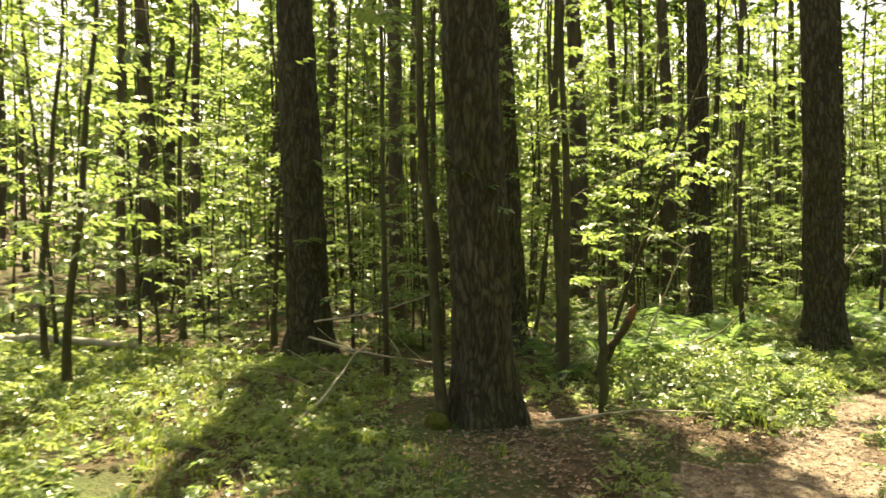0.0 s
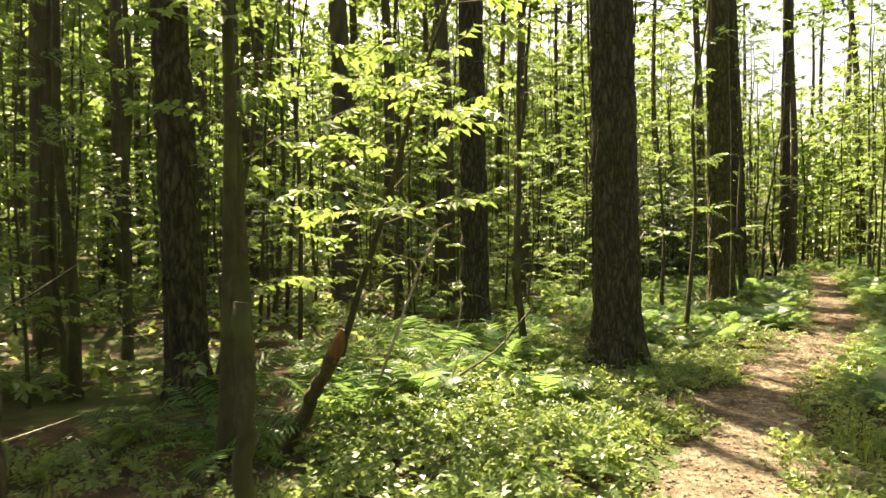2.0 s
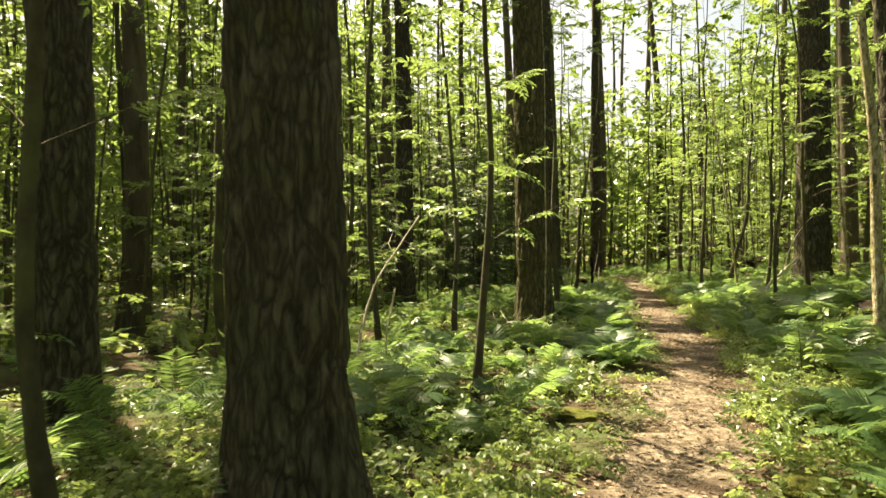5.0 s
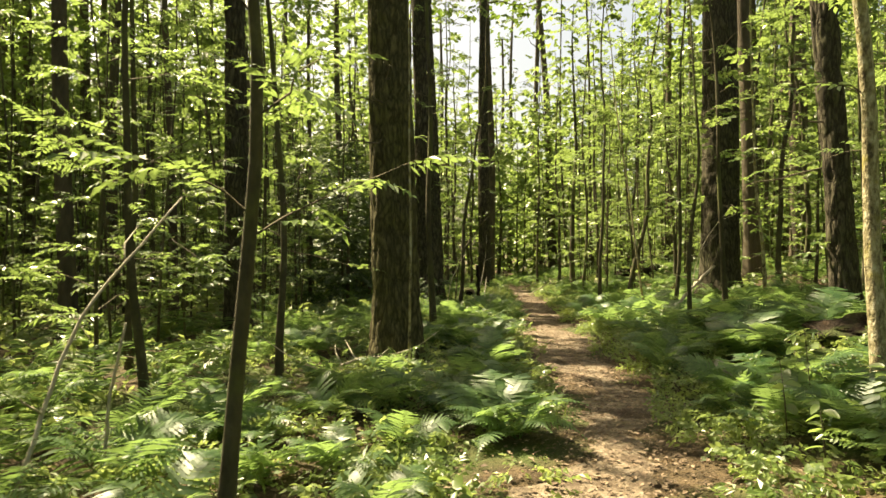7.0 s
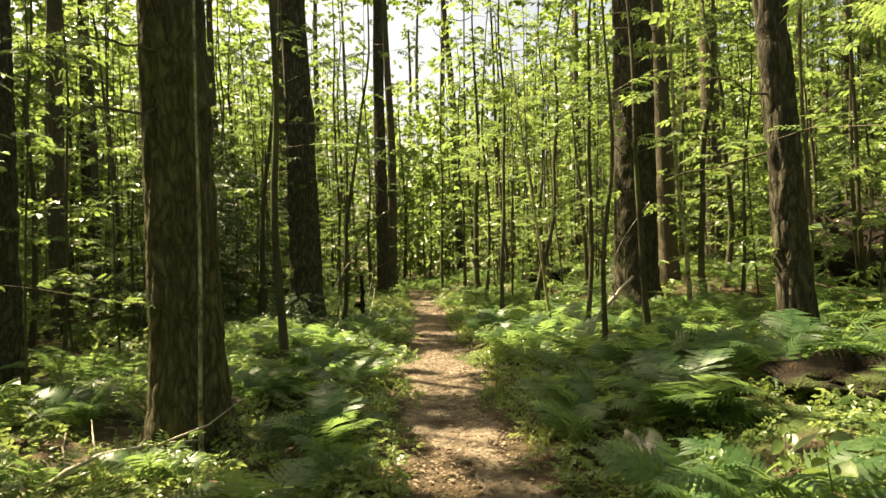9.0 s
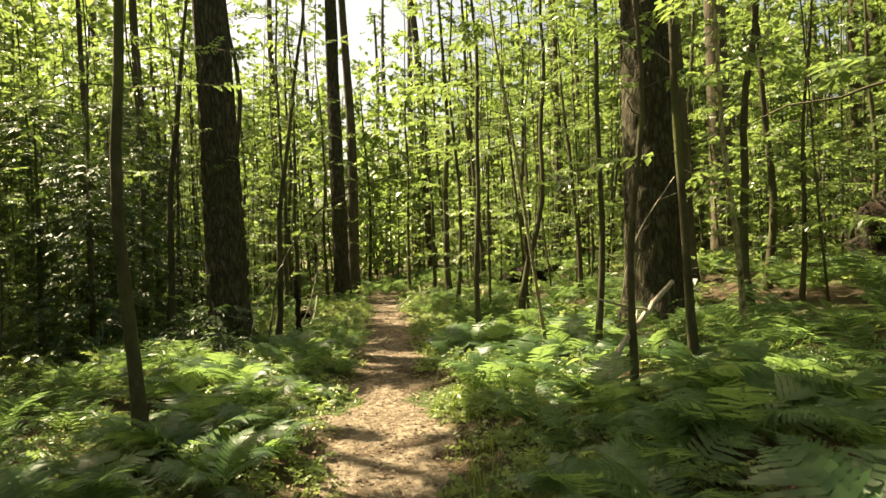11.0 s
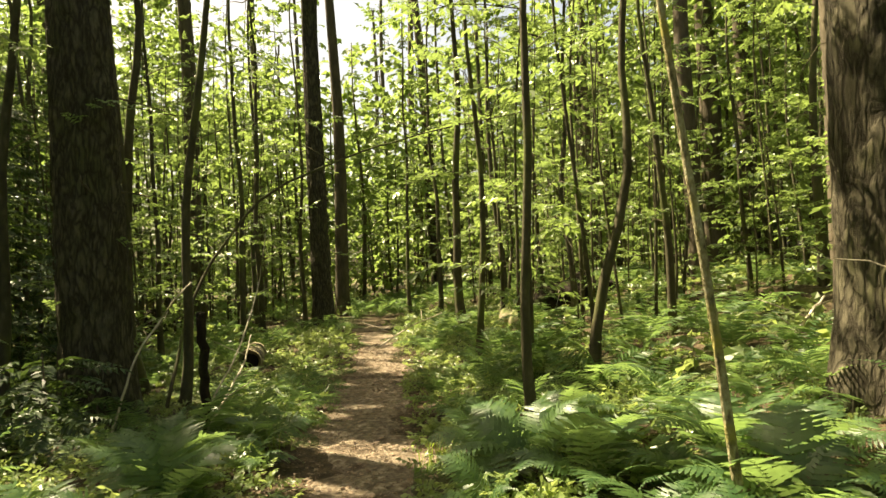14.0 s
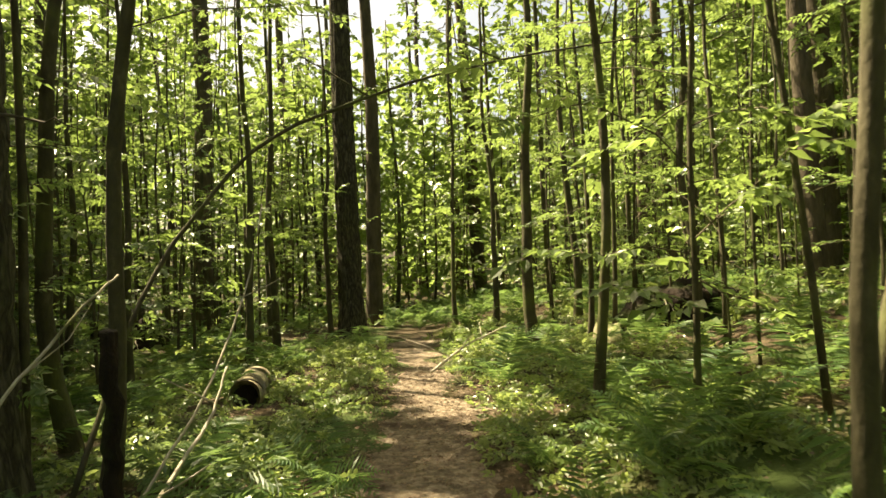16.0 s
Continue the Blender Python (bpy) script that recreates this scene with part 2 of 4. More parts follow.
def leaf_shapes(kind):
    """One spray of leaves lying along +x, as corners of four-cornered leaves (leaf, corner, xyz), about 1 long."""
    out = []

    def leaf(root, way, length, width, droop=0.0):
        way = np.array([math.cos(way), math.sin(way), droop])
        side = np.array([-way[1], way[0], 0])
        root = np.array(root, float)
        out.append([root, root + way * length * 0.5 + side * width / 2 + (0, 0, 0.12 * width), root + way * length + (0, 0, -0.15 * length),
                    root + way * length * 0.5 - side * width / 2 + (0, 0, 0.12 * width)])

    if kind == "rowan":
        for n in range(5):
            f = 0.2 + 0.16 * n
            for sign in (1, -1):
                leaf((f, 0, 0.06 * math.sin(3 * f)), sign * 1.05, 0.36 - 0.03 * n, 0.13, -0.1)
        leaf((0.9, 0, 0), 0, 0.34, 0.13, -0.2)
    elif kind == "broad":
        for n, (f, way) in enumerate(((0.1, 0.9), (0.25, -0.9), (0.5, 0.7), (0.65, -0.7), (0.85, 0.1))):
            leaf((f, 0, 0), way, 0.5, 0.34, -0.15 - 0.05 * n)
    else:
        for n in range(3):
            leaf((0.3 * n, 0, 0), (n - 1) * 0.9, 0.75, 0.6, -0.2)
    return np.array(out)


SHAPES = {kind: leaf_shapes(kind) for kind in ("rowan", "broad", "clump")}


def sprays(rng, roots, ways, sizes, kind, tilt=0.35):
    """Sprays of leaves at roots, pointing along ways, roughly level, tilted at random."""
    shape = SHAPES[kind]
    roots, ways = np.asarray(roots, float), np.asarray(ways, float)
    ways = ways / (np.linalg.norm(ways, axis=1, keepdims=True) + 1e-9)
    up = np.array([0, 0, 1.0]) + rng.normal(0, tilt, ways.shape)
    side = np.cross(up, ways)
    side /= np.linalg.norm(side, axis=1, keepdims=True) + 1e-9
    up = np.cross(ways, side)
    axes = np.stack([ways, side, up], 1) * np.asarray(sizes)[:, None, None]
    verts = np.einsum("lck,nkx->nlcx", shape, axes) + roots[:, None, None]
    verts += rng.normal(0, 0.004, verts.shape)
    return verts.reshape(-1, 3), np.arange(verts.size // 3).reshape(-1, 4)


# ---- the ground ----
TRACK = [(-0.6, 2.0), (0.15, 4.6), (0.82, 6.4), (1.3, 7.8), (2.1, 9.8), (3.15, 11.75), (4.5, 13.8), (5.3, 15.4), (6.1, 17.4),
         (7.5, 20.9), (8.7, 24.0), (9.9, 26.9), (11.1, 30.4), (12.6, 34.8), (14.2, 39.0), (18.0, 48.0), (27.0, 70.0)]
WALKED = [(0.15, -1.5), (0.15, 0.4), (0.05, 2.0), (0.2, 3.5), (0.8, 6.0), (1.25, 7.6), (2.5, 10.8), (3.8, 12.6), (4.5, 13.7), (5.9, 17.0), (7.1, 19.3), (7.65, 21.4)]


def away(line, x, y):
    """Signed distance from a line walked, to the east of it positive."""
    x, y = np.asarray(x, float), np.asarray(y, float)
    best, side = np.full(x.shape, 1e9), np.zeros(x.shape)
    for (ax, ay), (bx, by) in zip(line, line[1:]):
        dx, dy = bx - ax, by - ay
        f = np.clip(((x - ax) * dx + (y - ay) * dy) / (dx * dx + dy * dy), 0, 1)
        ox, oy = x - ax - f * dx, y - ay - f * dy
        d = np.hypot(ox, oy)
        near = d < best
        best = np.where(near, d, best)
        side = np.where(near, np.where(ox * dy - oy * dx > 0, 1.0, -1.0), side)
    return best * side


def height(x, y):
    """The ground: level along the footpath, a bank to the east of it, low humps elsewhere."""
    x, y = np.asarray(x, float), np.asarray(y, float)
    s = away(TRACK, x, y)
    later = np.clip((y - 9) / 6, 0, 1)
    z = later * (0.15 * np.clip(s - 0.5, 0, 5) + 0.03 * np.clip(s - 5.5, 0, 30))
    humps = 0.05 + 0.04 * np.sin(1.3 * x + 0.4) * np.sin(1.1 * y) + 0.03 * np.sin(2.9 * x - 1.7 * y) + 0.015 * np.sin(7.1 * x + 3 * y) * np.sin(6.3 * y - 2 * x)
    return z + np.clip((np.abs(s) - 0.3) / 0.5, 0, 1) * humps


def ground_z(x, y):
    return float(height(np.array([x]), np.array([y]))[0])


def grid(xs, ys, fz):
    gx, gy = np.meshgrid(xs, ys)
    verts = np.stack([gx, gy, fz(gx, gy)], -1).reshape(-1, 3)
    n = len(xs)
    i = (np.arange(len(ys) - 1)[:, None] * n + np.arange(n - 1)).ravel()
    return verts, np.stack([i, i + 1, i + n + 1, i + n], -1)


xs = np.concatenate([np.linspace(-260, -14, 24)[:-1], np.arange(-14, 24, 0.3), np.linspace(24, 280, 24)])
ys = np.concatenate([np.linspace(-240, -4, 20)[:-1], np.arange(-4, 44, 0.3), np.linspace(44, 300, 24)])
tagged(new("ground", mesh_of("ground", *grid(xs, ys, height), forest_soil, True)), "mossy brown forest floor with needles and humus", "ground", kind="structure")


def footpath():
    """A trodden strip with ragged edges, lying just over the forest floor."""
    rng = np.random.default_rng(3)
    pts = np.array(TRACK)
    run = np.concatenate([[0], np.cumsum(np.hypot(*np.diff(pts, axis=0).T))])
    d = np.arange(0, 34.5, 0.1)
    cx, cy = np.interp(d, run, pts[:, 0]), np.interp(d, run, pts[:, 1])
    soft = np.ones(25) / 25
    cx, cy = np.convolve(np.pad(cx, 12, "edge"), soft, "valid"), np.convolve(np.pad(cy, 12, "edge"), soft, "valid")
    tx, ty = np.gradient(cx), np.gradient(cy)
    n = np.hypot(tx, ty)
    nx, ny = ty / n, -tx / n
    wide = np.interp(cy, [2, 7, 10, 12, 16, 20, 28], [0.55, 0.5, 0.4, 0.25, 0.22, 0.3, 0.3])
    ragged = lambda: np.convolve(np.pad(rng.normal(0, 0.36, len(d)), 3, "edge"), np.ones(7) / 7, "valid")  # noqa: E731
    left = wide + ragged() + 0.16 * np.sin(d * 1.9) * np.sin(d * 0.83 + 1) + 0.25 * np.exp(-((cy - 21.5) / 2.2) ** 2)
    right = wide + ragged() + 0.13 * np.sin(d * 2.3 + 2) * np.sin(d * 0.71)
    f = np.linspace(-1, 1, 13)
    off = np.where(f < 0, f * left[:, None], f * right[:, None])
    gx, gy = cx[:, None] + nx[:, None] * off, cy[:, None] + ny[:, None] * off
    gz = height(gx, gy) + 0.012 - 0.02 * (np.abs(f) > 0.9) + 0.006 * np.sin(9 * gx) * np.sin(8 * gy) + rng.normal(0, 0.003, gx.shape)
    i = (np.arange(len(d) - 1)[:, None] * 13 + np.arange(12)).ravel()
    quads = np.stack([i, i + 1, i + 14, i + 13], -1)
    return mesh_of("footpath", np.stack([gx, gy, gz], -1), quads, trodden, True)


tagged(new("footpath", footpath()), "narrow trodden footpath of brown soil and needles", "footpath", kind="structure")


# ---- foliage cut to set sun and shade on the floor ----
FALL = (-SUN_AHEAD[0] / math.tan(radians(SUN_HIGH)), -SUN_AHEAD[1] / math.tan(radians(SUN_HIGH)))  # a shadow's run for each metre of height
# Floor spots (x, y, radius): SUNNY are to be lit, SHADY to be dark.
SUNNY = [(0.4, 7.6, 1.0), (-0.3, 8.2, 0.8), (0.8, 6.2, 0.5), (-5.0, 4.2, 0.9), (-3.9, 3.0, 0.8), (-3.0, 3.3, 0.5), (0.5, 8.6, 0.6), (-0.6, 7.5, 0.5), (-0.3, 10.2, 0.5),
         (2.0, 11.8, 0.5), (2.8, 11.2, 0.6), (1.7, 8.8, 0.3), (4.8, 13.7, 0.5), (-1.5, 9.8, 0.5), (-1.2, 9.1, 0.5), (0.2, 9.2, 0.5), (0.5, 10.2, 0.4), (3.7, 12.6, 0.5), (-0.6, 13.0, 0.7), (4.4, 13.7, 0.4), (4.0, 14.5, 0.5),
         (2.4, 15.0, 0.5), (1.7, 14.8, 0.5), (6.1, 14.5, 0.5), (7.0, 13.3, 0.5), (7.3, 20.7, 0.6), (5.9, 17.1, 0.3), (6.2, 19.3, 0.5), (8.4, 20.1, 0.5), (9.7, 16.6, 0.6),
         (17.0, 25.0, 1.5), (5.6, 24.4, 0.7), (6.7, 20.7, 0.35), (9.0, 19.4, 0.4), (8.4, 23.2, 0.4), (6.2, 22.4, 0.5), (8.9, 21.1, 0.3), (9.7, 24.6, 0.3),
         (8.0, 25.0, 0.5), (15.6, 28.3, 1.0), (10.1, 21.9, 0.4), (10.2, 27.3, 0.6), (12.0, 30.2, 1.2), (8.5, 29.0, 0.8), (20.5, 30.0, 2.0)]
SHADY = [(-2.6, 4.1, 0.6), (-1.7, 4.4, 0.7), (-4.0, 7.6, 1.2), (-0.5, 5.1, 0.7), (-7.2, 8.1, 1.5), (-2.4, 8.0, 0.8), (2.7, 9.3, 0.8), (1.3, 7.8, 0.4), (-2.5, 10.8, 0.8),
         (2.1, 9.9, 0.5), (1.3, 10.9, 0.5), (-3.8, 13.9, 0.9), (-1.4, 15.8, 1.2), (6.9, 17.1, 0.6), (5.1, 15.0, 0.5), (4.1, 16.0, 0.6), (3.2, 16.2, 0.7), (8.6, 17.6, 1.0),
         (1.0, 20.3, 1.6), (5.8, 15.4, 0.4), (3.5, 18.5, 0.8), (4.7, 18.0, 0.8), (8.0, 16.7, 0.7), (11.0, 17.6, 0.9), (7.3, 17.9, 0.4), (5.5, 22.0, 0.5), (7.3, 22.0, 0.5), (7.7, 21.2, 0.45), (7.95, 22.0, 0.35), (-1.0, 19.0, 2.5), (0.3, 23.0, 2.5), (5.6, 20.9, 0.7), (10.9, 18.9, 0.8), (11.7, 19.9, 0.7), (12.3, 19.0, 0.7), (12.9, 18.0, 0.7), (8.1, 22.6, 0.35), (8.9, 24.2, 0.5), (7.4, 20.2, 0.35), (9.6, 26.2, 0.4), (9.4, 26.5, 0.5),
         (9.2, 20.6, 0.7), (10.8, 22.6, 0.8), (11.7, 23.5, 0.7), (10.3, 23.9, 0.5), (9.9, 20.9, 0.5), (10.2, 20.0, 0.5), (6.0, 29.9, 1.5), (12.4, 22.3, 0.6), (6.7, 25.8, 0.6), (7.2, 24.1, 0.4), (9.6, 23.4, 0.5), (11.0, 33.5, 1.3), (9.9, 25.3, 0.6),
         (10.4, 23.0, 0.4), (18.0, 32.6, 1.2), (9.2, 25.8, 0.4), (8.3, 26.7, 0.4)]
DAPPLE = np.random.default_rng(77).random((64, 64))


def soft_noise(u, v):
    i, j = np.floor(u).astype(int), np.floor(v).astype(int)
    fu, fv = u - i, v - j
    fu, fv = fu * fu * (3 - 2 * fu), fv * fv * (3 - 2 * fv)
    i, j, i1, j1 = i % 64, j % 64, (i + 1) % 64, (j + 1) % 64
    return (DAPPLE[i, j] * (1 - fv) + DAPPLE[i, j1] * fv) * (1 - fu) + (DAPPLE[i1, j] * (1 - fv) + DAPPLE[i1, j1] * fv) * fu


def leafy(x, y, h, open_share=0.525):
    """Boughs left at height h: cleared on sun rays to SUNNY, kept over SHADY."""
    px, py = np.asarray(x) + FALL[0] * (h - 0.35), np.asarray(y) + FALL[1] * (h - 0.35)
    # Elsewhere noise projected along the sun's slant sets the dapples.
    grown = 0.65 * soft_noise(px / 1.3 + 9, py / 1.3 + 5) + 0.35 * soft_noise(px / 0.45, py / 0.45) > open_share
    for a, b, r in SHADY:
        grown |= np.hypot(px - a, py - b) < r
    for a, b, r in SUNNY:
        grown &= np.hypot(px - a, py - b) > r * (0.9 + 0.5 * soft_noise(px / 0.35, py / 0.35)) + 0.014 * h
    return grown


# ---- the tall conifers ----
def patchy(rng, rows, cols, at_row, at_col):
    """Smooth random values on a grid that closes round the trunk."""
    table = rng.random((rows + 2, cols))
    r0, c0 = np.floor(at_row).astype(int), np.floor(at_col).astype(int)
    fr, fc = at_row - r0, at_col - c0
    fr, fc = fr * fr * (3 - 2 * fr), fc * fc * (3 - 2 * fc)
    r0 = np.clip(r0, 0, rows)
    a, b = table[r0, c0 % cols], table[r0, (c0 + 1) % cols]
    c, d = table[r0 + 1, c0 % cols], table[r0 + 1, (c0 + 1) % cols]
    return (a * (1 - fc) + b * fc) * (1 - fr) + (c * (1 - fc) + d * fc) * fr


def trunk_mesh(rng, r, lean, tall, fine, material):
    """A round trunk with a flared, buttressed foot; near ones have furrowed bark plates."""
    low = np.arange(-0.25, 4.6, 0.072) if fine else np.arange(-0.25, 6.0, 0.5)
    z = np.concatenate([low, np.linspace(low[-1] + 0.3, tall, 16 if fine else 8)])
    sides = 58 if fine else 14
    a = np.arange(sides) * 2 * np.pi / sides
    zz, aa = np.meshgrid(z, a, indexing="ij")
    foot = np.exp(-np.clip(zz, 0, None) / 0.28)
    radius = r * (1.06 - 0.75 * np.clip(zz, 0, None) / tall) * (1 + 0.32 * foot * (1 + 0.55 * np.sin(4 * aa + rng.random() * 6) + 0.25 * np.sin(7 * aa + 1)))
    radius *= 1 + 0.03 * np.sin(2 * aa + zz * 0.5 + rng.random() * 6)
    if fine:
        cols = max(11, int(r * 75))
        wander = 1.1 * patchy(rng, 60, 5, np.clip(zz + 0.3, 0, 40) * 1.4, aa / (2 * np.pi) * 5)
        plates = patchy(rng, 140, cols, np.clip(zz + 0.3, 0, 20) * 4.2, aa / (2 * np.pi) * cols + wander)
        radius += 0.03 * (0.4 - np.clip(1 - np.abs(2 * plates - 1) * 2.6, 0, 1)) + 0.008 * (plates - 0.5)
        radius += 0.006 * (patchy(rng, 700, cols * 3, np.clip(zz + 0.3, 0, 20) * 22, aa / (2 * np.pi) * cols * 3) - 0.5)
    bend = (0.04 if fine else 0.12) * np.sin(zz * 0.35 + rng.random() * 6) * np.clip(zz / 6, 0, 1)
    x = lean[0] * zz + bend + radius * np.cos(aa)
    y = lean[1] * zz + radius * np.sin(aa)
    i = np.arange(len(z) - 1)[:, None] * sides
    s, t = np.arange(sides), (np.arange(sides) + 1) % sides
    quads = np.stack([i + s, i + t, i + sides + t, i + sides + s], -1).reshape(-1, 4)
    return mesh_of("trunk", np.stack([x, y, zz], -1), quads, material, True)


def crown_mesh(rng, x, y, lean, tall, wide, count):
    """A high crown of many needle tufts on whorled boughs."""
    h = tall * (0.62 + 0.4 * rng.random(count) ** 0.9)
    reach = wide * np.sqrt(rng.random(count)) * np.clip((tall * 1.04 - h) / (tall * 0.35), 0.15, 1)
    a = np.round(rng.random(count) * 9) / 9 * 2 * np.pi + h * 2.1 + rng.normal(0, 0.25, count)
    ways = np.stack([np.cos(a), np.sin(a), rng.normal(-0.1, 0.2, count)], 1)
    roots = ways * reach[:, None]
    roots[:, 2] = h + 0.1 * reach
    roots[:, 0] += lean[0] * h
    roots[:, 1] += lean[1] * h
    # Drop tufts whose shadow would fall outside the wanted shade pattern.
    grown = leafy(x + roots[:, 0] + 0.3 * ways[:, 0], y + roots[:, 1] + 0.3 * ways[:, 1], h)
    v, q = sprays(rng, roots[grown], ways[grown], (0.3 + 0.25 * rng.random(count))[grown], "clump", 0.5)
    return mesh_of("crown", v, q, crown_leaf)


def limb(rng, root, a, length, rise, r, material, name, parent):
    """A thin crooked bough."""
    n = 7
    f = np.linspace(0, 1, n)
    pts = np.stack([root[0] + np.cos(a) * length * f, root[1] + np.sin(a) * length * f, root[2] + rise * f - 0.15 * length * f * f], 1)
    pts[1:] += rng.normal(0, 0.035 * length, (n - 1, 3))
    part(name, mesh_of(name, *tube(pts, r * (1 - 0.8 * f), 5 if r < 0.006 else 6), material, True), parent)


def conifer(x, y, r, lean=(0, 0), tall=19.0, fine=False, label="tall conifer with dark furrowed bark", snags=0, tufts=60, skin=None):
    rng = np.random.default_rng(int(abs(x * 131 + y * 977)) + 5)
    x, y = x - 1.3 * lean[0], y - 1.3 * lean[1]
    tree = thing("conifer", x, y, ground_z(x, y) - 0.02, label, "tree", "tall conifers of the wood")
    part("trunk", trunk_mesh(rng, r, lean, tall, fine, skin or (bark if fine else bark_far)), tree)
    # Crowns around the footpath are made denser, to shade the ground there.
    part("crown", crown_mesh(rng, x, y, lean, tall, 2.8 if tall > 15.5 else 1.6, tufts * 3 + 260 if -12 < x < 24 and 0 < y < 45 else tufts * 2), tree, "high green crown")
    for n in range(4 if fine else 2):
        h = tall * (0.64 + 0.08 * n)
        limb(rng, (lean[0] * h, lean[1] * h, h), n * 2.4 + x, 2.2 - 0.25 * n, 0.3, 0.035, bark_far, "limb", tree)
    for n in range(snags):
        h, a = 1.2 + 4.0 * rng.random(), rng.random() * 6.28
        near = r * 0.85
        limb(rng, (lean[0] * h + near * math.cos(a), lean[1] * h + near * math.sin(a), h), a, 0.35 + 0.8 * rng.random(), 0.12 * rng.normal(), 0.011, twig_wood, "dead_branch", tree)
    return tree


# Tuft counts below are set by the shade each crown should cast.
conifer(-1.93, 5.62, 0.25, (-0.057, -0.016), 20, True, "thick conifer with furrowed bark and flared roots in the grass", 3)
conifer(-5.3, 7.68, 0.265, (-0.058, -0.017), 20, True, "dark conifer trunk beside fallen branches", 4)
conifer(-2.8, 8.96, 0.16, (-0.066, 0.0), 18, True, "slim dark conifer behind saplings", 3, 25)
conifer(-0.67, 13.4, 0.195, (-0.023, 0.008), 18, True, "dark conifer standing among ferns", 4, 20)
conifer(1.13, 11.3, 0.255, (-0.026, 0.006), 21, True, "thick conifer with plated bark beside the footpath", 3)
conifer(4.05, 17.75, 0.235, (-0.021, -0.005), 20, True, "mossy conifer with needle litter round its foot", 4, skin=bark_mossy)
conifer(6.62, 25.55, 0.29, (-0.025, 0.013), 21, True, "thick dark conifer beside the footpath", 6, 100)
conifer(11.02, 21.0, 0.33, (0.002, -0.004), 21, True, "thick conifer with loose peeling bark on a bank of ferns", 6)
conifer(9.2, 16.8, 0.145, (-0.068, 0.02), 18, True, "leaning conifer above the fern bank", 3)
conifer(10.93, 33.3, 0.22, (-0.012, -0.01), 19, True, "reddish conifer trunk where the footpath bends", 3, 70)
conifer(12.54, 37.0, 0.19, (-0.006, -0.015), 19)
conifer(18.0, 42.0, 0.24, (-0.05, 0.004), 20, label="pale leaning conifer at the far bend")
conifer(20.4, 49.0, 0.24, (-0.01, -0.018), 20)
conifer(21.0, 55.0, 0.2, (0.01, -0.02), 20)
conifer(23.5, 63.0, 0.24, (0.005, -0.02), 20)
conifer(8.73, 39.0, 0.26, (-0.017, -0.02), 20)
conifer(2.36, 20.9, 0.165, (-0.017, -0.007), 18, True, "dark slim conifer behind young rowans", 4, 60)
conifer(-3.9, 17.4, 0.24, (-0.025, 0.006), 19, label="dark conifer deep in the wood", snags=3, tufts=18)
conifer(-3.6, 20.6, 0.15, (-0.017, 0.006), 18, tufts=18)
conifer(-1.72, 18.2, 0.18, (-0.024, 0.008), 18, tufts=18)
conifer(20.9, 31.0, 0.28, (0.0, -0.01), 20, label="straight conifer on the far bank", snags=2)
conifer(23.3, 31.8, 0.26, (0.0, -0.012), 20, snags=2)
conifer(13.2, 22.6, 0.17, (-0.014, -0.004), 19, label="dark conifer on the fern bank", snags=3)
conifer(17.1, 25.1, 0.25, (0.0, -0.02), 20, snags=3)
conifer(-13.5, 12.2, 0.22, (-0.035, -0.006), 19)
conifer(-9.6, 8.2, 0.08, (-0.025, -0.001), 12)
conifer(-5.7, 10.9, 0.14, (-0.033, -0.005), 17, tufts=220)
conifer(-10.1, 10.4, 0.1, (-0.026, -0.002), 14)
conifer(2.3, 26.5, 0.165, (-0.026, 0.002), 18, tufts=120)
conifer(12.4, 48.5, 0.24, (0.002, -0.03), 19)
conifer(0.0, 21.5, 0.12, (-0.017, -0.006), 16, tufts=85)
conifer(5.8, 35.0, 0.15, (0.0, -0.02), 17)
# These four are added sunward of the path, so their crowns shade it.
conifer(2.6, 30.4, 0.085, (-0.015, -0.004), 17, label="thin conifer added to cast shade", tufts=95)
conifer(4.5, 32.6, 0.075, (0.01, -0.006), 16, label="thin conifer added to cast shade", tufts=85)
conifer(1.1, 24.8, 0.08, (-0.012, 0.004), 16, label="thin conifer added to cast shade", tufts=40)
conifer(-7.3, 14.8, 0.09, (-0.02, -0.004), 17, label="thin conifer added to cast shade", tufts=150)
# More trunks of the wood, placed so their crowns darken the western thicket.
conifer(-6.2, 26.5, 0.2, (-0.01, 0.004), 18, label="dark conifer deep in the wood", tufts=90)
conifer(-4.4, 30.5, 0.17, (0.012, -0.006), 18, label="dark conifer deep in the wood", tufts=90)
conifer(-8.4, 22.8, 0.19, (-0.015, 0.0), 18, label="dark conifer deep in the wood", tufts=90)
conifer(-1.2, 31.8, 0.16, (0.0, -0.01), 18, label="dark conifer deep in the wood", tufts=90)
conifer(-10.5, 19.5, 0.18, (-0.02, 0.0), 18, label="dark conifer deep in the wood", tufts=90)
conifer(28.5, 36.0, 0.3, (0.0, -0.01), 20)


# ---- young broadleaf trees ----
def stem_points(rng, lean, tall, crook):
    n = 17
    f = np.linspace(0, 1, n)
    z = tall * f - 0.05
    wob = np.stack([np.sin(z * (0.9 + 0.5 * rng.random()) + rng.random() * 6), np.sin(z * (0.8 + 0.5 * rng.random()) + rng.random() * 6)], 1) * crook
    wob += np.stack([np.sin(z * 2.7 + rng.random() * 6), np.sin(z * 3.1 + rng.random() * 6)], 1) * crook * 0.3
    wob -= wob[:1]
    return np.stack([lean[0] * z + wob[:, 0], lean[1] * z + wob[:, 1], z], 1)


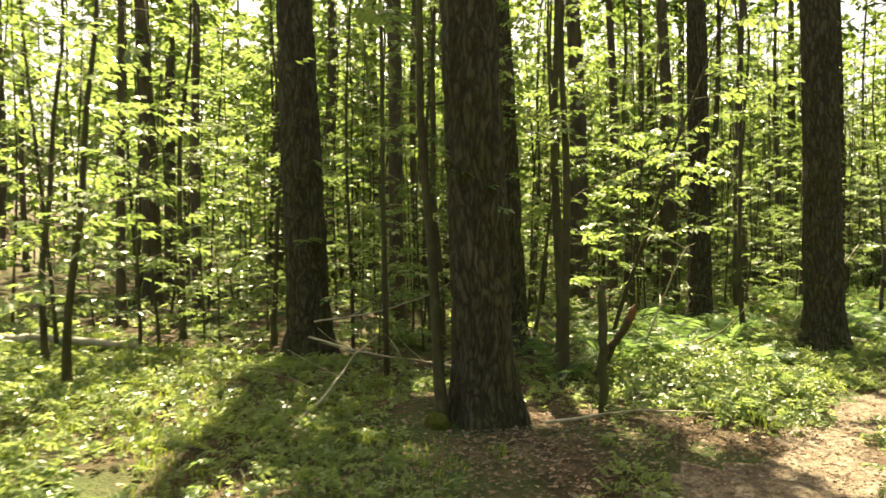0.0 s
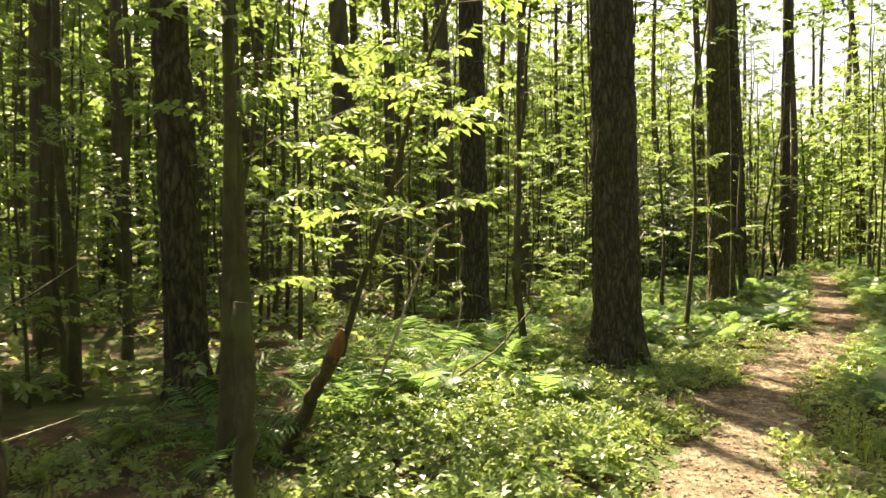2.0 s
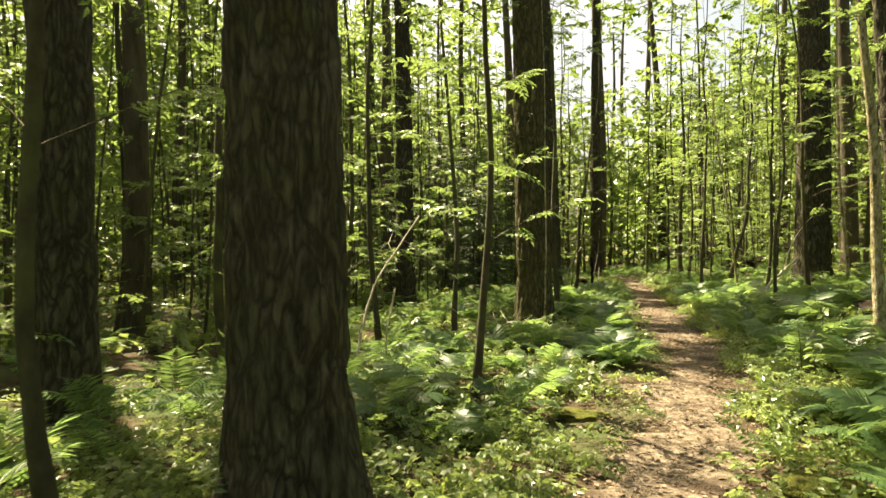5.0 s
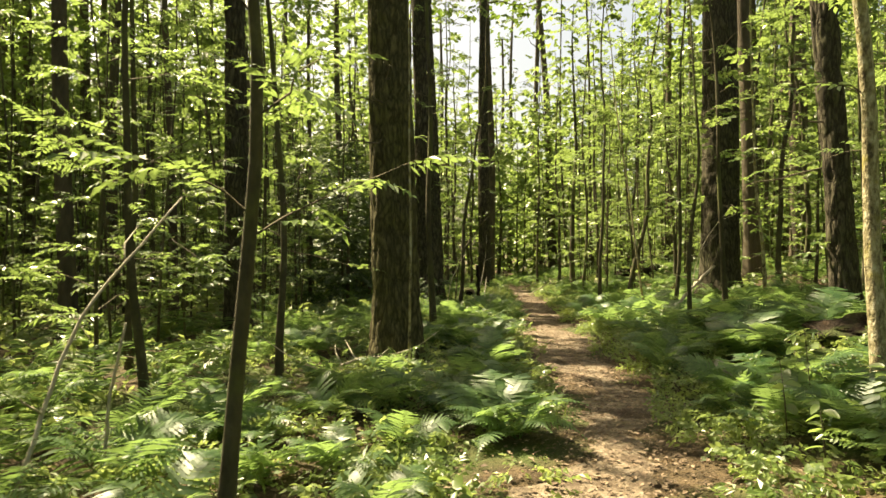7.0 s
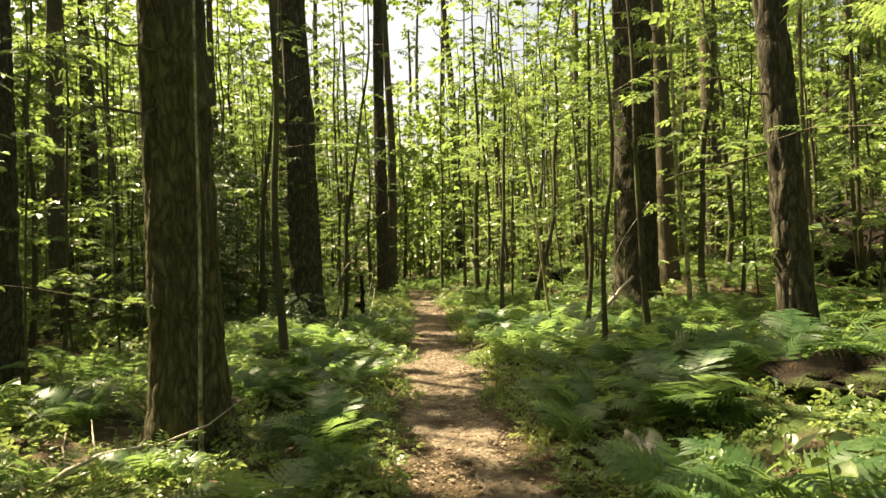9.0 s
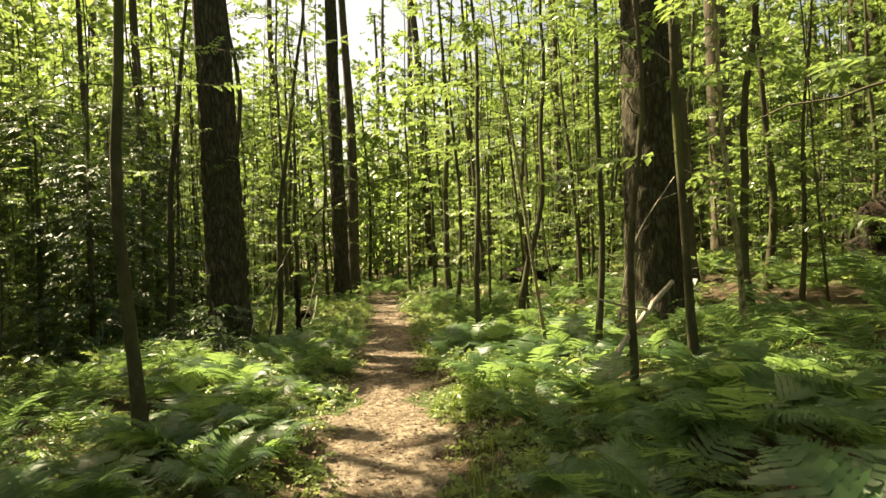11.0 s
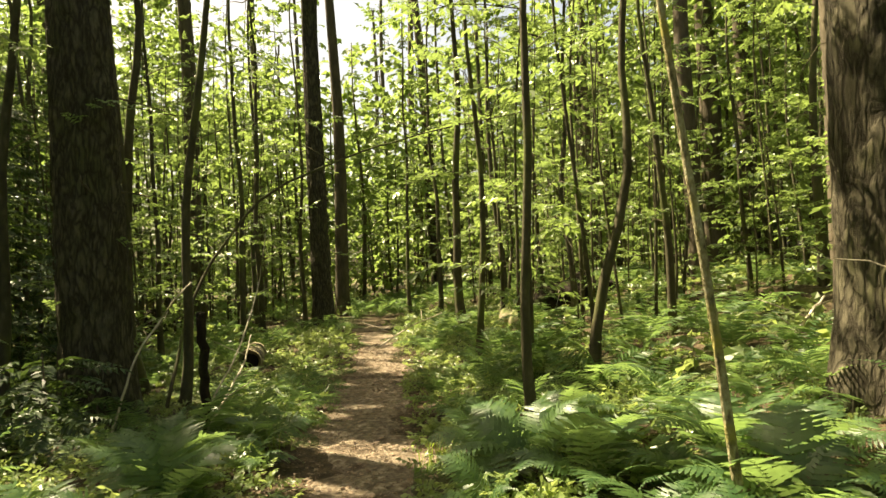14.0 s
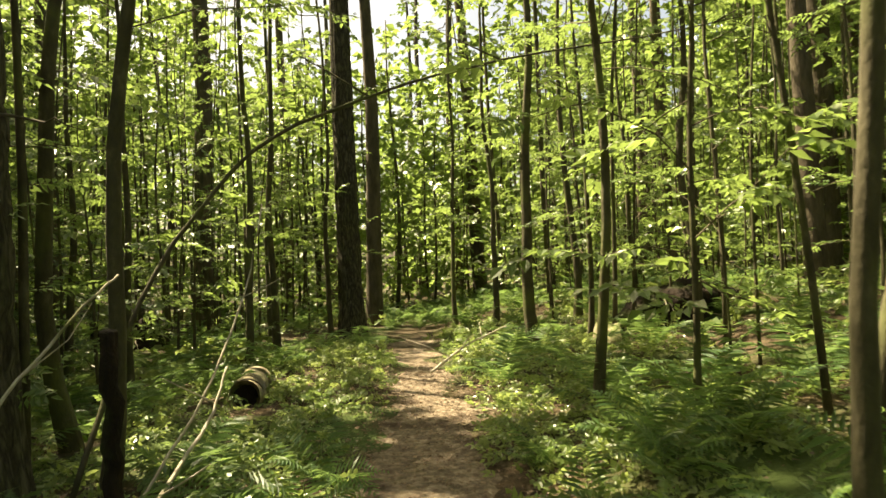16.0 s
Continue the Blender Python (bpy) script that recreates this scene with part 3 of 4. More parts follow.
def young_tree(x, y, r, lean=(0, 0), tall=7.5, kind="rowan", bare=1.0, boughs=15, crook=0.05, label="slender young rowan with pinnate leaves", material=None, seed=0, reach=1.0, name="sapling", lone=True):
    """A slender stem with thin boughs that carry sprays of leaves."""
    rng = np.random.default_rng(int(abs(x * 313 + y * 1291)) + 11 + seed)
    x, y = x - 1.3 * lean[0], y - 1.3 * lean[1]
    tree = thing(name, x, y, ground_z(x, y), label, "young tree", "saplings of the wood")
    pts = stem_points(rng, lean, tall, crook)
    f = np.linspace(0, 1, len(pts))
    part("stem", mesh_of("stem", *tube(pts, r * (1.12 - 0.95 * f) * (1 + 0.35 * np.exp(-f * 25)), 7), material or bark_young, True), tree)
    pieces, roots, ways, sizes = [], [], [], []
    for n in range(boughs):
        h = bare + (tall * 0.99 - bare) * ((n + rng.random()) / boughs) ** 1.35
        base = np.array([np.interp(h, pts[:, 2], pts[:, k]) for k in range(3)])
        a = n * 2.4 + rng.random()
        length = reach * (0.6 + 0.85 * rng.random()) * (1.15 - 0.6 * h / tall)
        g = np.linspace(0, 1, 5)[:, None]
        bough = base + g * np.array([math.cos(a), math.sin(a), 0.35 + 0.3 * rng.normal()]) * length - g * g * (0, 0, 0.25 * length)
        bough[1:] += rng.normal(0, 0.03, (4, 3))
        pieces.append(tube(bough, 0.0062 * (1 - 0.75 * g[:, 0]), 3))
        per = 8 if kind == "rowan" else 9
        for m in range(per):
            k = 0.2 + 0.8 * (m + rng.random()) / per
            roots.append([np.interp(k, g[:, 0], bough[:, c]) for c in range(3)])
            turn = a + (0.9 if m % 2 else -0.9) * (1 - 0.4 * k) + rng.normal(0, 0.3)
            ways.append([math.cos(turn), math.sin(turn), rng.normal(0.0, 0.25)])
            sizes.append((0.2 if kind == "rowan" else 0.165) * (0.75 + 0.6 * rng.random()))
    tagged(part("branchwork", mesh_of("branchwork", *joined(pieces), twig_wood, True), tree), kind="stuff")
    if lone:
        at = np.array(roots)
        # Above 3.5 m, drop sprays that would shade a SUNNY spot.
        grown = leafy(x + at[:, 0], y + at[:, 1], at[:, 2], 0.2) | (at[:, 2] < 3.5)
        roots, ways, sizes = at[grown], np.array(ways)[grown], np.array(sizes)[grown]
    v, q = sprays(rng, roots, ways, sizes, kind)
    part("foliage", mesh_of("foliage", v, q, rowan_leaf if kind == "rowan" else broad_leaf), tree, "fresh backlit green leaves")["kind"] = "stuff"
    return tree


young_tree(-2.2, 5.3, 0.045, (-0.063, -0.019), 7, "broad", 2.2, 10, 0.05, "thin grey sapling beside a thick conifer")
young_tree(-3.95, 9.1, 0.05, (-0.025, -0.002), 8, "rowan", 1.6, 12)
young_tree(-1.9, 8.2, 0.055, (-0.018, 0.002), 8, "broad", 1.9, 12, 0.04, "grey-green straight sapling stem")
young_tree(-2.07, 8.6, 0.033, (-0.022, 0.0), 7, "broad", 1.5, 12)
young_tree(0.09, 11.37, 0.038, (-0.036, 0.007), 7.5, "rowan", 1.5, 14, 0.05, "young rowan with bare lower stem among ferns")
young_tree(-1.71, 7.55, 0.048, (-0.014, 0.01), 8, "broad", 2.4, 12, 0.03, "straight grey-green sapling above the brushwood")
young_tree(2.47, 13.5, 0.031, (0.06, 0.006), 6.5, "rowan", 1.2, 15, 0.08, "crooked young rowan with bright sunlit leaves", reach=0.55)
young_tree(6.5, 14.17, 0.055, (-0.075, 0.02), 8, "rowan", 1.7, 12, 0.05, "pale young tree with yellow lichen on its bark", bark_pale)
young_tree(5.22, 20.4, 0.047, (-0.025, 0.001), 9, "rowan", 2.6, 24, 0.05, reach=1.4)
young_tree(10.4, 19.3, 0.027, (-0.037, 0.009), 8, "broad", 2.6, 11, 0.04, "thin pale stem beside a thick conifer", bark_pale)
young_tree(9.3, 18.9, 0.036, (-0.052, 0.013), 7, "broad", 1.5, 13, 0.07)
young_tree(5.9, 26.0, 0.055, (0.069, -0.034), 8, "broad", 2.5, 10, 0.05, "leaning dark sapling in front of a conifer")
young_tree(8.74, 18.9, 0.03, (0.02, 0.0), 6, "rowan", 2.4, 10, 0.06, "thin forked sapling with a mossy stem")
young_tree(9.44, 20.15, 0.032, (0.03, -0.015), 7, "broad", 2.6, 11, 0.04)
young_tree(9.46, 22.6, 0.034, (0.005, -0.02), 8, "rowan", 2.6, 13, 0.05, "straight sapling with a smooth olive stem")
young_tree(10.7, 23.3, 0.045, (0.08, -0.05), 7.5, "rowan", 2.2, 13, 0.1, "crooked sapling with a swept foot")
young_tree(8.98, 20.65, 0.019, (-0.11, 0.035), 6.5, "broad", 2.6, 10, 0.05, "pale leaning sapling stem", bark_pale)
young_tree(10.5, 25.24, 0.036, (0.008, -0.03), 7.5, "rowan", 2.0, 13, 0.06, "mossy-footed sapling beside the footpath")
young_tree(12.29, 29.0, 0.075, (-0.01, -0.028), 9, "broad", 2.6, 14, 0.06)
young_tree(13.2, 27.0, 0.045, (-0.015, -0.032), 8, "broad", 1.8, 13, 0.09)
young_tree(7.49, 25.44, 0.045, (0.09, -0.06), 8, "rowan", 2.6, 12, 0.06, "leaning sapling with bare lower stem")
young_tree(7.05, 26.85, 0.06, (0.0, -0.035), 8.5, "broad", 2.6, 12, 0.1, "crooked dark sapling behind a conifer")
young_tree(9.34, 32.0, 0.055, (-0.007, -0.03), 8.5, "rowan", 2.2, 13, 0.05)
young_tree(6.1, 33.0, 0.08, (0.002, -0.035), 9, "broad", 2.2, 13, 0.06)
young_tree(1.7, 16.5, 0.034, (-0.016, -0.007), 7, "rowan", 1.0, 14, 0.05)
young_tree(1.3, 18.3, 0.034, (-0.014, -0.008), 8, "rowan", 0.9, 22, 0.05, reach=1.3)
young_tree(2.75, 17.4, 0.035, (-0.04, 0.004), 7, "rowan", 1.2, 15, 0.05)
young_tree(-2.6, 17.1, 0.075, (-0.029, 0.007), 9, "broad", 2.0, 13, 0.05)
young_tree(-7.7, 7.8, 0.045, (-0.002, 0.01), 7, "broad", 0.9, 14, 0.06)
young_tree(-6.4, 8.3, 0.042, (-0.029, -0.003), 7, "broad", 0.9, 15, 0.06)
young_tree(-5.9, 4.7, 0.04, (0.03, 0.01), 6.5, "broad", 0.9, 34, 0.06, "leafy young maple at the edge of the grass", reach=2.0)
young_tree(-7.6, 5.6, 0.04, (0.02, 0.01), 7, "broad", 0.7, 32, 0.06, "leafy young maple at the edge of the grass", reach=1.9)
young_tree(-4.2, 10.3, 0.05, (-0.009, 0.011), 8, "rowan", 1.2, 13, 0.05)
young_tree(14.0, 30.5, 0.06, (-0.019, -0.006), 8.5, "broad", 1.6, 13, 0.06)
young_tree(8.8, 31.2, 0.05, (-0.01, -0.01), 10.5, "broad", 1.8, 24, 0.05, "tall young broadleaf tree beside the footpath")
young_tree(9.5, 33.4, 0.05, (0.01, -0.01), 10.5, "broad", 1.8, 24, 0.05, "tall young broadleaf tree beside the footpath")
young_tree(13.4, 34.0, 0.045, (0.01, -0.01), 9.5, "broad", 1.8, 22, 0.05, "tall young broadleaf tree beside the footpath")
young_tree(13.2, 31.9, 0.05, (-0.019, -0.006), 8.5, "broad", 1.6, 13, 0.06)
young_tree(4.1, 17.38, 0.014, (-0.012, 0.0), 6.5, "rowan", 4.2, 6, 0.02, "thin pale stem growing up against a conifer", bark_pale)
young_tree(-1.12, 9.05, 0.03, (0.3, -0.1), 4.8, "broad", 1.5, 22, 0.06, "bushy leaning young tree with pale sunlit leaves", reach=1.05)


# ---- the thicket: repeats of a few young trees ----
# Thicket trees are left out here to let sun reach the floor.
SUN_GAPS = [(-0.9, 13.4, 1.7), (-2.0, 15.2, 1.7), (-6.2, 6.4, 2.0), (-7.2, 8.6, 2.0), (2.4, 15.4, 1.3), (7.2, 24.4, 1.2), (-2.9, 12.2, 1.2), (8.0, 28.0, 1.3), (9.2, 24.6, 1.2)]


def thicket():
    rng = np.random.default_rng(21)
    kept, taken = [], []
    for _ in range(20000):
        y = 2.5 + 46 * rng.random()
        mid = np.interp(y, [p[1] for p in TRACK], [p[0] for p in TRACK])
        x = mid + rng.uniform(-17, 17)
        s, w = float(away(TRACK, x, y)), float(away(WALKED, x, y))
        if abs(s) < 1.5 or abs(w) < 3.1 or math.hypot(x + 2.6, y - 2.6) < 4.6 or math.hypot(x - 2.0, y - 3.5) < 4.5 or math.hypot(x + 6.0, y - 6.5) < 2.0 or (x < -6.5 and y < 10.5):
            continue
        # Thinned too on the sunward side of the stretch meant to be lit.
        if (abs(s) < 3.2 and rng.random() < 0.6) or (-3.5 < x < 2.2 and 10.5 < y < 17.5 and rng.random() < 0.5) or any(math.hypot(x - a, y - b) < c for a, b, c in SUN_GAPS):
            continue
        if any(math.hypot(x - a, y - b) < 0.75 for a, b in taken):
            continue
        # No tree where its shadow would cover a SUNNY spot.
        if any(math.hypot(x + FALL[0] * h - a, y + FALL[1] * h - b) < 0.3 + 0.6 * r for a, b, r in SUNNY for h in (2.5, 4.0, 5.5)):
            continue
        taken.append((x, y))
        if len(taken) == 248:
            break
    made = []
    for n, (x, y) in enumerate(taken):
        if n < 12:
            kind = "rowan" if n % 2 else "broad"
            made.append(young_tree(x, y, 0.02 + 0.011 * (n % 4), (0.03 * rng.normal(), 0.03 * rng.normal()), 5.0 + 0.45 * n, kind, 0.45 + 0.35 * (n % 4), 19, 0.04 + 0.02 * (n % 3),
                                   "slender young rowan in the thicket" if n % 2 else "slender young broadleaf tree in the thicket", None, n, lone=False))
        else:
            k = 0.75 + 0.45 * rng.random()
            m = Matrix.Translation((x, y, ground_z(x, y))) @ Matrix.Rotation(rng.random() * 6.28, 4, "Z") @ Matrix.Diagonal((k, k, k, 1))
            copy_thing(made[n % 12], m)
    stems, spots, roots, ways = [], [], [], []
    while len(spots) < 300:
        y = 6 + 36 * rng.random()
        x = np.interp(y, [p[1] for p in TRACK], [p[0] for p in TRACK]) + rng.uniform(-13, 13)
        if abs(float(away(TRACK, x, y))) < 2.2 or abs(float(away(WALKED, x, y))) < 4.2 or any(math.hypot(x - a, y - b) < 0.35 for a, b in taken + spots):
            continue
        spots.append((x, y))
        f, tall, r = np.linspace(0, 1, 9), rng.uniform(4.5, 8.5), rng.uniform(0.012, 0.034)
        bend, a = rng.normal(0, 0.04, 2), rng.random(2) * 6.28
        pts = np.stack([x + bend[0] * tall * f + 0.1 * np.sin(7 * f + a[0]) * f, y + bend[1] * tall * f + 0.1 * np.sin(6 * f + a[1]) * f, ground_z(x, y) - 0.08 + tall * f], 1)
        stems.append(tube(pts, r * (1.06 - 0.85 * f), 6))
        for n in range(5):
            k, b = rng.integers(4, 9), rng.random() * 6.28
            out = np.array([math.cos(b), math.sin(b), 0.45])
            long = rng.uniform(0.3, 0.9)
            stems.append(tube([pts[k], pts[k] + out * long * 0.5, pts[k] + out * long], [0.3 * r, 0.2 * r, 0.08 * r], 3))
            for u in (0.45, 0.75, 1.0):
                roots.append(pts[k] + out * long * u)
                ways.append(out + rng.normal(0, 0.5, 3))
    tagged(new("thicket_poles", mesh_of("thicket_poles", *joined(stems), bark_young, True)), "thin bare pole-like stems in the thicket", "thicket", kind="stuff")
    v, q = sprays(rng, roots, ways, rng.uniform(0.14, 0.24, len(roots)), "rowan", 0.5)
    tagged(new("thicket_leaves", mesh_of("thicket_leaves", v, q, rowan_leaf)), "sparse green leaves on thin thicket stems", "foliage", kind="stuff")


thicket()


def understorey():
    """Low leafy saplings that fill the wood between the stems."""
    rng = np.random.default_rng(61)
    made, spots = [], []
    while len(spots) < 95:
        y = 6.5 + 30 * rng.random()
        x = np.interp(y, [p[1] for p in TRACK], [p[0] for p in TRACK]) + rng.uniform(-14, 11)
        s, w = abs(float(away(TRACK, x, y))), abs(float(away(WALKED, x, y)))
        # The last test leaves saplings out where they would shade a SUNNY spot.
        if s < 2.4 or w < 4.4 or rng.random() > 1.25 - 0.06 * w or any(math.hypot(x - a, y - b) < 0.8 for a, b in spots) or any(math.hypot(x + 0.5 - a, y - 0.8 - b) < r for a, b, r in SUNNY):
            continue
        spots.append((x, y))
        n = len(made)
        if n < 6:
            made.append(young_tree(x, y, 0.012 + 0.002 * n, (0.05 * rng.normal(), 0.05 * rng.normal()), 2.0 + 0.35 * n, "rowan" if n % 3 else "broad", 0.25, 11 + n, 0.05,
                                   "low leafy sapling between taller stems", None, n, 0.85, lone=False))
        else:
            k = 0.75 + 0.5 * rng.random()
            copy_thing(made[int(rng.integers(6))], Matrix.Translation((x, y, ground_z(x, y))) @ Matrix.Rotation(rng.random() * 6.28, 4, "Z") @ Matrix.Diagonal((k, k, k, 1)))


understorey()


# ---- the deeper wood all round ----
def far_conifer(x, y, made=[]):
    """Conifers of the deeper wood: four grown, the others repeats of them."""
    k = len(made)
    if k < 4:
        made.append(conifer(x, y, 0.14 + 0.03 * k, (0.012 * (k - 1.5), 0.01), 17 + k, label="dark conifer far back in the wood"))
    else:
        made.append(copy_thing(made[k % 4], Matrix.Translation((x, y, ground_z(x, y) - 0.02)) @ Matrix.Rotation(k * 1.7, 4, "Z")))


def deep_wood():
    rng = np.random.default_rng(8)
    stems, roots, ways, sizes = [], [], [], []
    count = 0
    while count < 880:
        x, y = rng.uniform(-48, 62), rng.uniform(-26, 82)
        s, w = abs(float(away(TRACK, x, y))), abs(float(away(WALKED, x, y)))
        if (w < 14 and y > 2) or w < 6 or (s < 2.2 and y < 40) or (x < -6.5 and x > -17 and y < 11) or (-34 < x <= -17 and y < 18 and rng.random() < 0.65) or rng.random() > math.exp(-max(0, w - 14) / 26) or (y < 0 and rng.random() < 0.4) or (y > 29 and 3 < x < 13 and rng.random() < 0.35):
            continue
        count += 1
        tall, r = rng.uniform(8, 17), rng.uniform(0.025, 0.075)
        if s < 5 and y > 38:
            tall = rng.uniform(7, 11)
        elif rng.random() < 0.2:
            far_conifer(x, y)
            continue
        z0 = ground_z(x, y)
        f = np.linspace(0, 1, 7)
        lean, a = rng.normal(0, 0.035, 2), rng.random() * 6.28
        pts = np.stack([x + lean[0] * tall * f + 0.12 * np.sin(6 * f + a), y + lean[1] * tall * f, z0 - 0.1 + tall * f], 1)
        stems.append(tube(pts, r * (1.05 - 0.8 * f), 6))
        # Trees out of view get few, oversized leaves, just to block sky light.
        seen = y > 6 and -1.9 < (x - 4) / (y + 1) < 2.1
        n = 115 if s < 6 and y > 36 else 240 if seen else 16
        h = (0.04 + 0.96 * rng.random(n)) * tall
        b, reach = rng.random(n) * 6.28, 1.9 * np.sqrt(rng.random(n)) * (1.1 - 0.6 * h / tall)
        roots.append(np.stack([x + lean[0] * h + reach * np.cos(b), y + lean[1] * h + reach * np.sin(b), z0 + h], 1))
        ways.append(np.stack([np.cos(b), np.sin(b), rng.normal(0, 0.3, n)], 1))
        sizes.append(min(0.6, 0.14 + 0.0095 * w) * (1.06 if seen else 3.6) * (0.65 + 0.6 * rng.random(n)) * (0.8 + 0.45 * h / tall))
    tagged(new("wood_stems", mesh_of("wood_stems", *joined(stems), bark_young, True)), "many thin grey-green stems of the deeper wood", "wood", kind="stuff")
    v, q = sprays(rng, np.concatenate(roots), np.concatenate(ways), np.concatenate(sizes), "clump", 0.6)
    tagged(new("wood_leaves", mesh_of("wood_leaves", v, q, broad_leaf)), "bright green leaves of the deeper wood", "foliage", kind="stuff")


deep_wood()


# ---- ferns ----
def frond_mesh(rng, length, rich):
    """One arching frond: a rachis with pairs of tapering, toothed pinnae."""
    pairs = 20 if rich else 17
    f = np.linspace(0, 1, 6)
    arch = lambda g: np.array([length * (0.9 * g), 0, length * (0.95 * g - 0.78 * g * g)])  # noqa: E731
    pieces = [tube([arch(g) for g in f], 0.004 * (1.1 - f), 3)]
    quads, verts = [], []

    def face(*corners):
        quads.append([len(verts) + k for k in range(4)])
        verts.extend(corners)

    for n in range(pairs):
        g = 0.14 + 0.85 * n / (pairs - 1)
        base, ahead = arch(g), arch(min(1.0, g + 0.03)) - arch(g)
        ahead = ahead / (np.linalg.norm(ahead) + 1e-9)
        wide = length * 0.28 * math.sin(math.pi * min(1, 0.16 + 0.9 * g)) ** 0.8 * (1 if g < 0.5 else 1.15 * (1.05 - g) / 0.55 * 0.95 + 0.05)
        wide = max(0.012, wide * rng.uniform(0.9, 1.08))
        for sign in (1, -1):
            way = np.array([0, sign, 0]) * 0.9 + ahead * (0.2 + 0.3 * g) + np.array([0, 0, rng.normal(0.02, 0.07)])
            way /= np.linalg.norm(way)
            half = (0.0145 if rich else 0.018) * length / 0.6 * (0.75 + 0.25 * math.sin(math.pi * g))
            if rich:
                spine = lambda u: base + way * wide * u + np.array([0, 0, -0.2 * wide * u * u]) + ahead * 0.12 * wide * u * u  # noqa: E731
                for k, (u0, u1, w0, w1) in enumerate(((0, 0.3, 0.62, 1.0), (0.3, 0.56, 0.66, 0.9), (0.56, 0.79, 0.5, 0.68), (0.79, 1.0, 0.4, 0.06))):
                    p, e = spine(u0), spine(u1)
                    face(p - ahead * half * w0, e - ahead * half * w1, e + ahead * half * w1, p + ahead * half * w0)
            else:
                mid = base + way * wide * 0.4
                face(base, mid + ahead * half * 0.62, base + way * wide - np.array([0, 0, 0.15 * wide]), mid - ahead * half * 0.62)
    pieces.append((verts, quads))
    return mesh_of("frond", *joined(pieces), fern_leaf)


def fern_plants():
    rng = np.random.default_rng(17)
    rich = [frond_mesh(rng, 0.62, True), frond_mesh(rng, 0.7, True)]
    plain = [frond_mesh(rng, 0.62, False), frond_mesh(rng, 0.7, False), frond_mesh(rng, 0.55, False)]

    def plant(x, y, k, meshes, count):
        fern = thing("fern", x, y, ground_z(x, y) - 0.01, "lush green fern with arching fronds", "fern", "ferns along the footpath")
        fern.matrix_basis = Matrix.Translation((x, y, ground_z(x, y) - 0.01)) @ Matrix.Rotation(rng.random() * 6.28, 4, "Z") @ Matrix.Diagonal((k, k, k, 1))
        for n in range(count):
            ob = new("frond", meshes[n % len(meshes)])
            ob.parent = fern
            s = 0.8 + 0.35 * rng.random()
            ob.matrix_basis = (Matrix.Rotation(n * 6.283 / count + rng.normal(0, 0.2), 4, "Z") @ Matrix.Rotation(-0.25 + rng.normal(0, 0.22), 4, "Y")
                               @ Matrix.Rotation(rng.normal(0, 0.25), 4, "X") @ Matrix.Diagonal((s, s, s, 1)))

    spots, beyond = [], []
    for _ in range(14000):
        y = 6.5 + 36 * rng.random()
        mid = np.interp(y, [p[1] for p in TRACK], [p[0] for p in TRACK])
        x = mid + rng.uniform(-7, 8)
        s, w = float(away(TRACK, x, y)), abs(float(away(WALKED, x, y)))
        if (abs(s) < (0.75 if y < 14 else 0.56) and y < 35) or w < (0.95 if y < 14 else 0.75):
            continue
        if s < 0 and (y < 7.5 or (y < 10.5 and s > -1.4)) or s > 0 and y < 9 or (y < 11 and rng.random() < 0.5):
            continue
        keen = 1.0 if abs(s) < 3.5 else 0.6
        if s < 0:
            keen = 0.25 if y < 11 else 0.45 if y < 13 else 0.35 if y < 18.5 else 0.5
        if math.hypot(x - 4.0, y - 17.2) < 1.5:
            keen = 0.06
        if rng.random() > keen or any(math.hypot(x - a, y - b) < 0.44 for a, b in spots + beyond):
            continue
        if math.hypot(x - 1.13, y - 11.3) < 1.3 or math.hypot(x - 7.3, y - 15.2) < 0.8 or math.hypot(x - 6.6, y - 15.75) < 0.6 or math.hypot(x - 0.3, y - 8.0) < 1.4 or (-1.15 < s < 0 and y < 14.5):
            continue
        if any(math.hypot(x - a, y - b) < 0.45 for a, b in ((1.13, 11.3), (4.05, 17.75), (6.62, 25.55), (11.02, 21.0), (9.1, 16.8))):
            continue
        if w < 4.0 and len(spots) < 295:
            spots.append((x, y))
        elif w >= 4.0 and len(beyond) < 250:
            beyond.append((x, y))
    for x, y in spots:
        close = abs(float(away(WALKED, x, y))) < 2.5
        plant(x, y, (0.8 + 0.5 * rng.random()) * (0.66 if abs(float(away(TRACK, x, y))) < 0.8 else 0.8 if y > 18.5 else 0.75 if close and abs(float(away(TRACK, x, y))) < 1.1 else 0.72 if 12 < y < 18.5 and float(away(TRACK, x, y)) < 0 else 1), rich if close else plain, 9 if close else 8)


    for x, y, k in ((-1.15, 9.15, 0.85), (7.1, 16.0, 1.05), (1.75, 14.9, 0.9), (2.35, 15.2, 0.9), (4.2, 14.75, 0.8), (3.3, 18.9, 0.9), (4.9, 18.9, 0.85)):
        plant(x, y, k, rich, 9)
    pieces = []
    for x, y in beyond:
        z = ground_z(x, y)
        for n in range(8):
            me = plain[n % 3]
            co = np.empty(len(me.vertices) * 3, np.float32)
            me.vertices.foreach_get("co", co)
            at = np.empty(len(me.loops), np.int32)
            me.loops.foreach_get("vertex_index", at)
            k, a = 0.7 + 0.6 * rng.random(), n * 0.785 + rng.normal(0, 0.25)
            m = Matrix.Rotation(a, 3, "Z") @ Matrix.Rotation(-0.25 + rng.normal(0, 0.22), 3, "Y")
            pieces.append((co.reshape(-1, 3) @ np.array(m).T * k + (x, y, z), at.reshape(-1, 4)))
    tagged(new("fern_bed", mesh_of("fern_bed", *joined(pieces), fern_leaf)), "beds of green ferns further back in the wood", "fern", kind="stuff")


fern_plants()


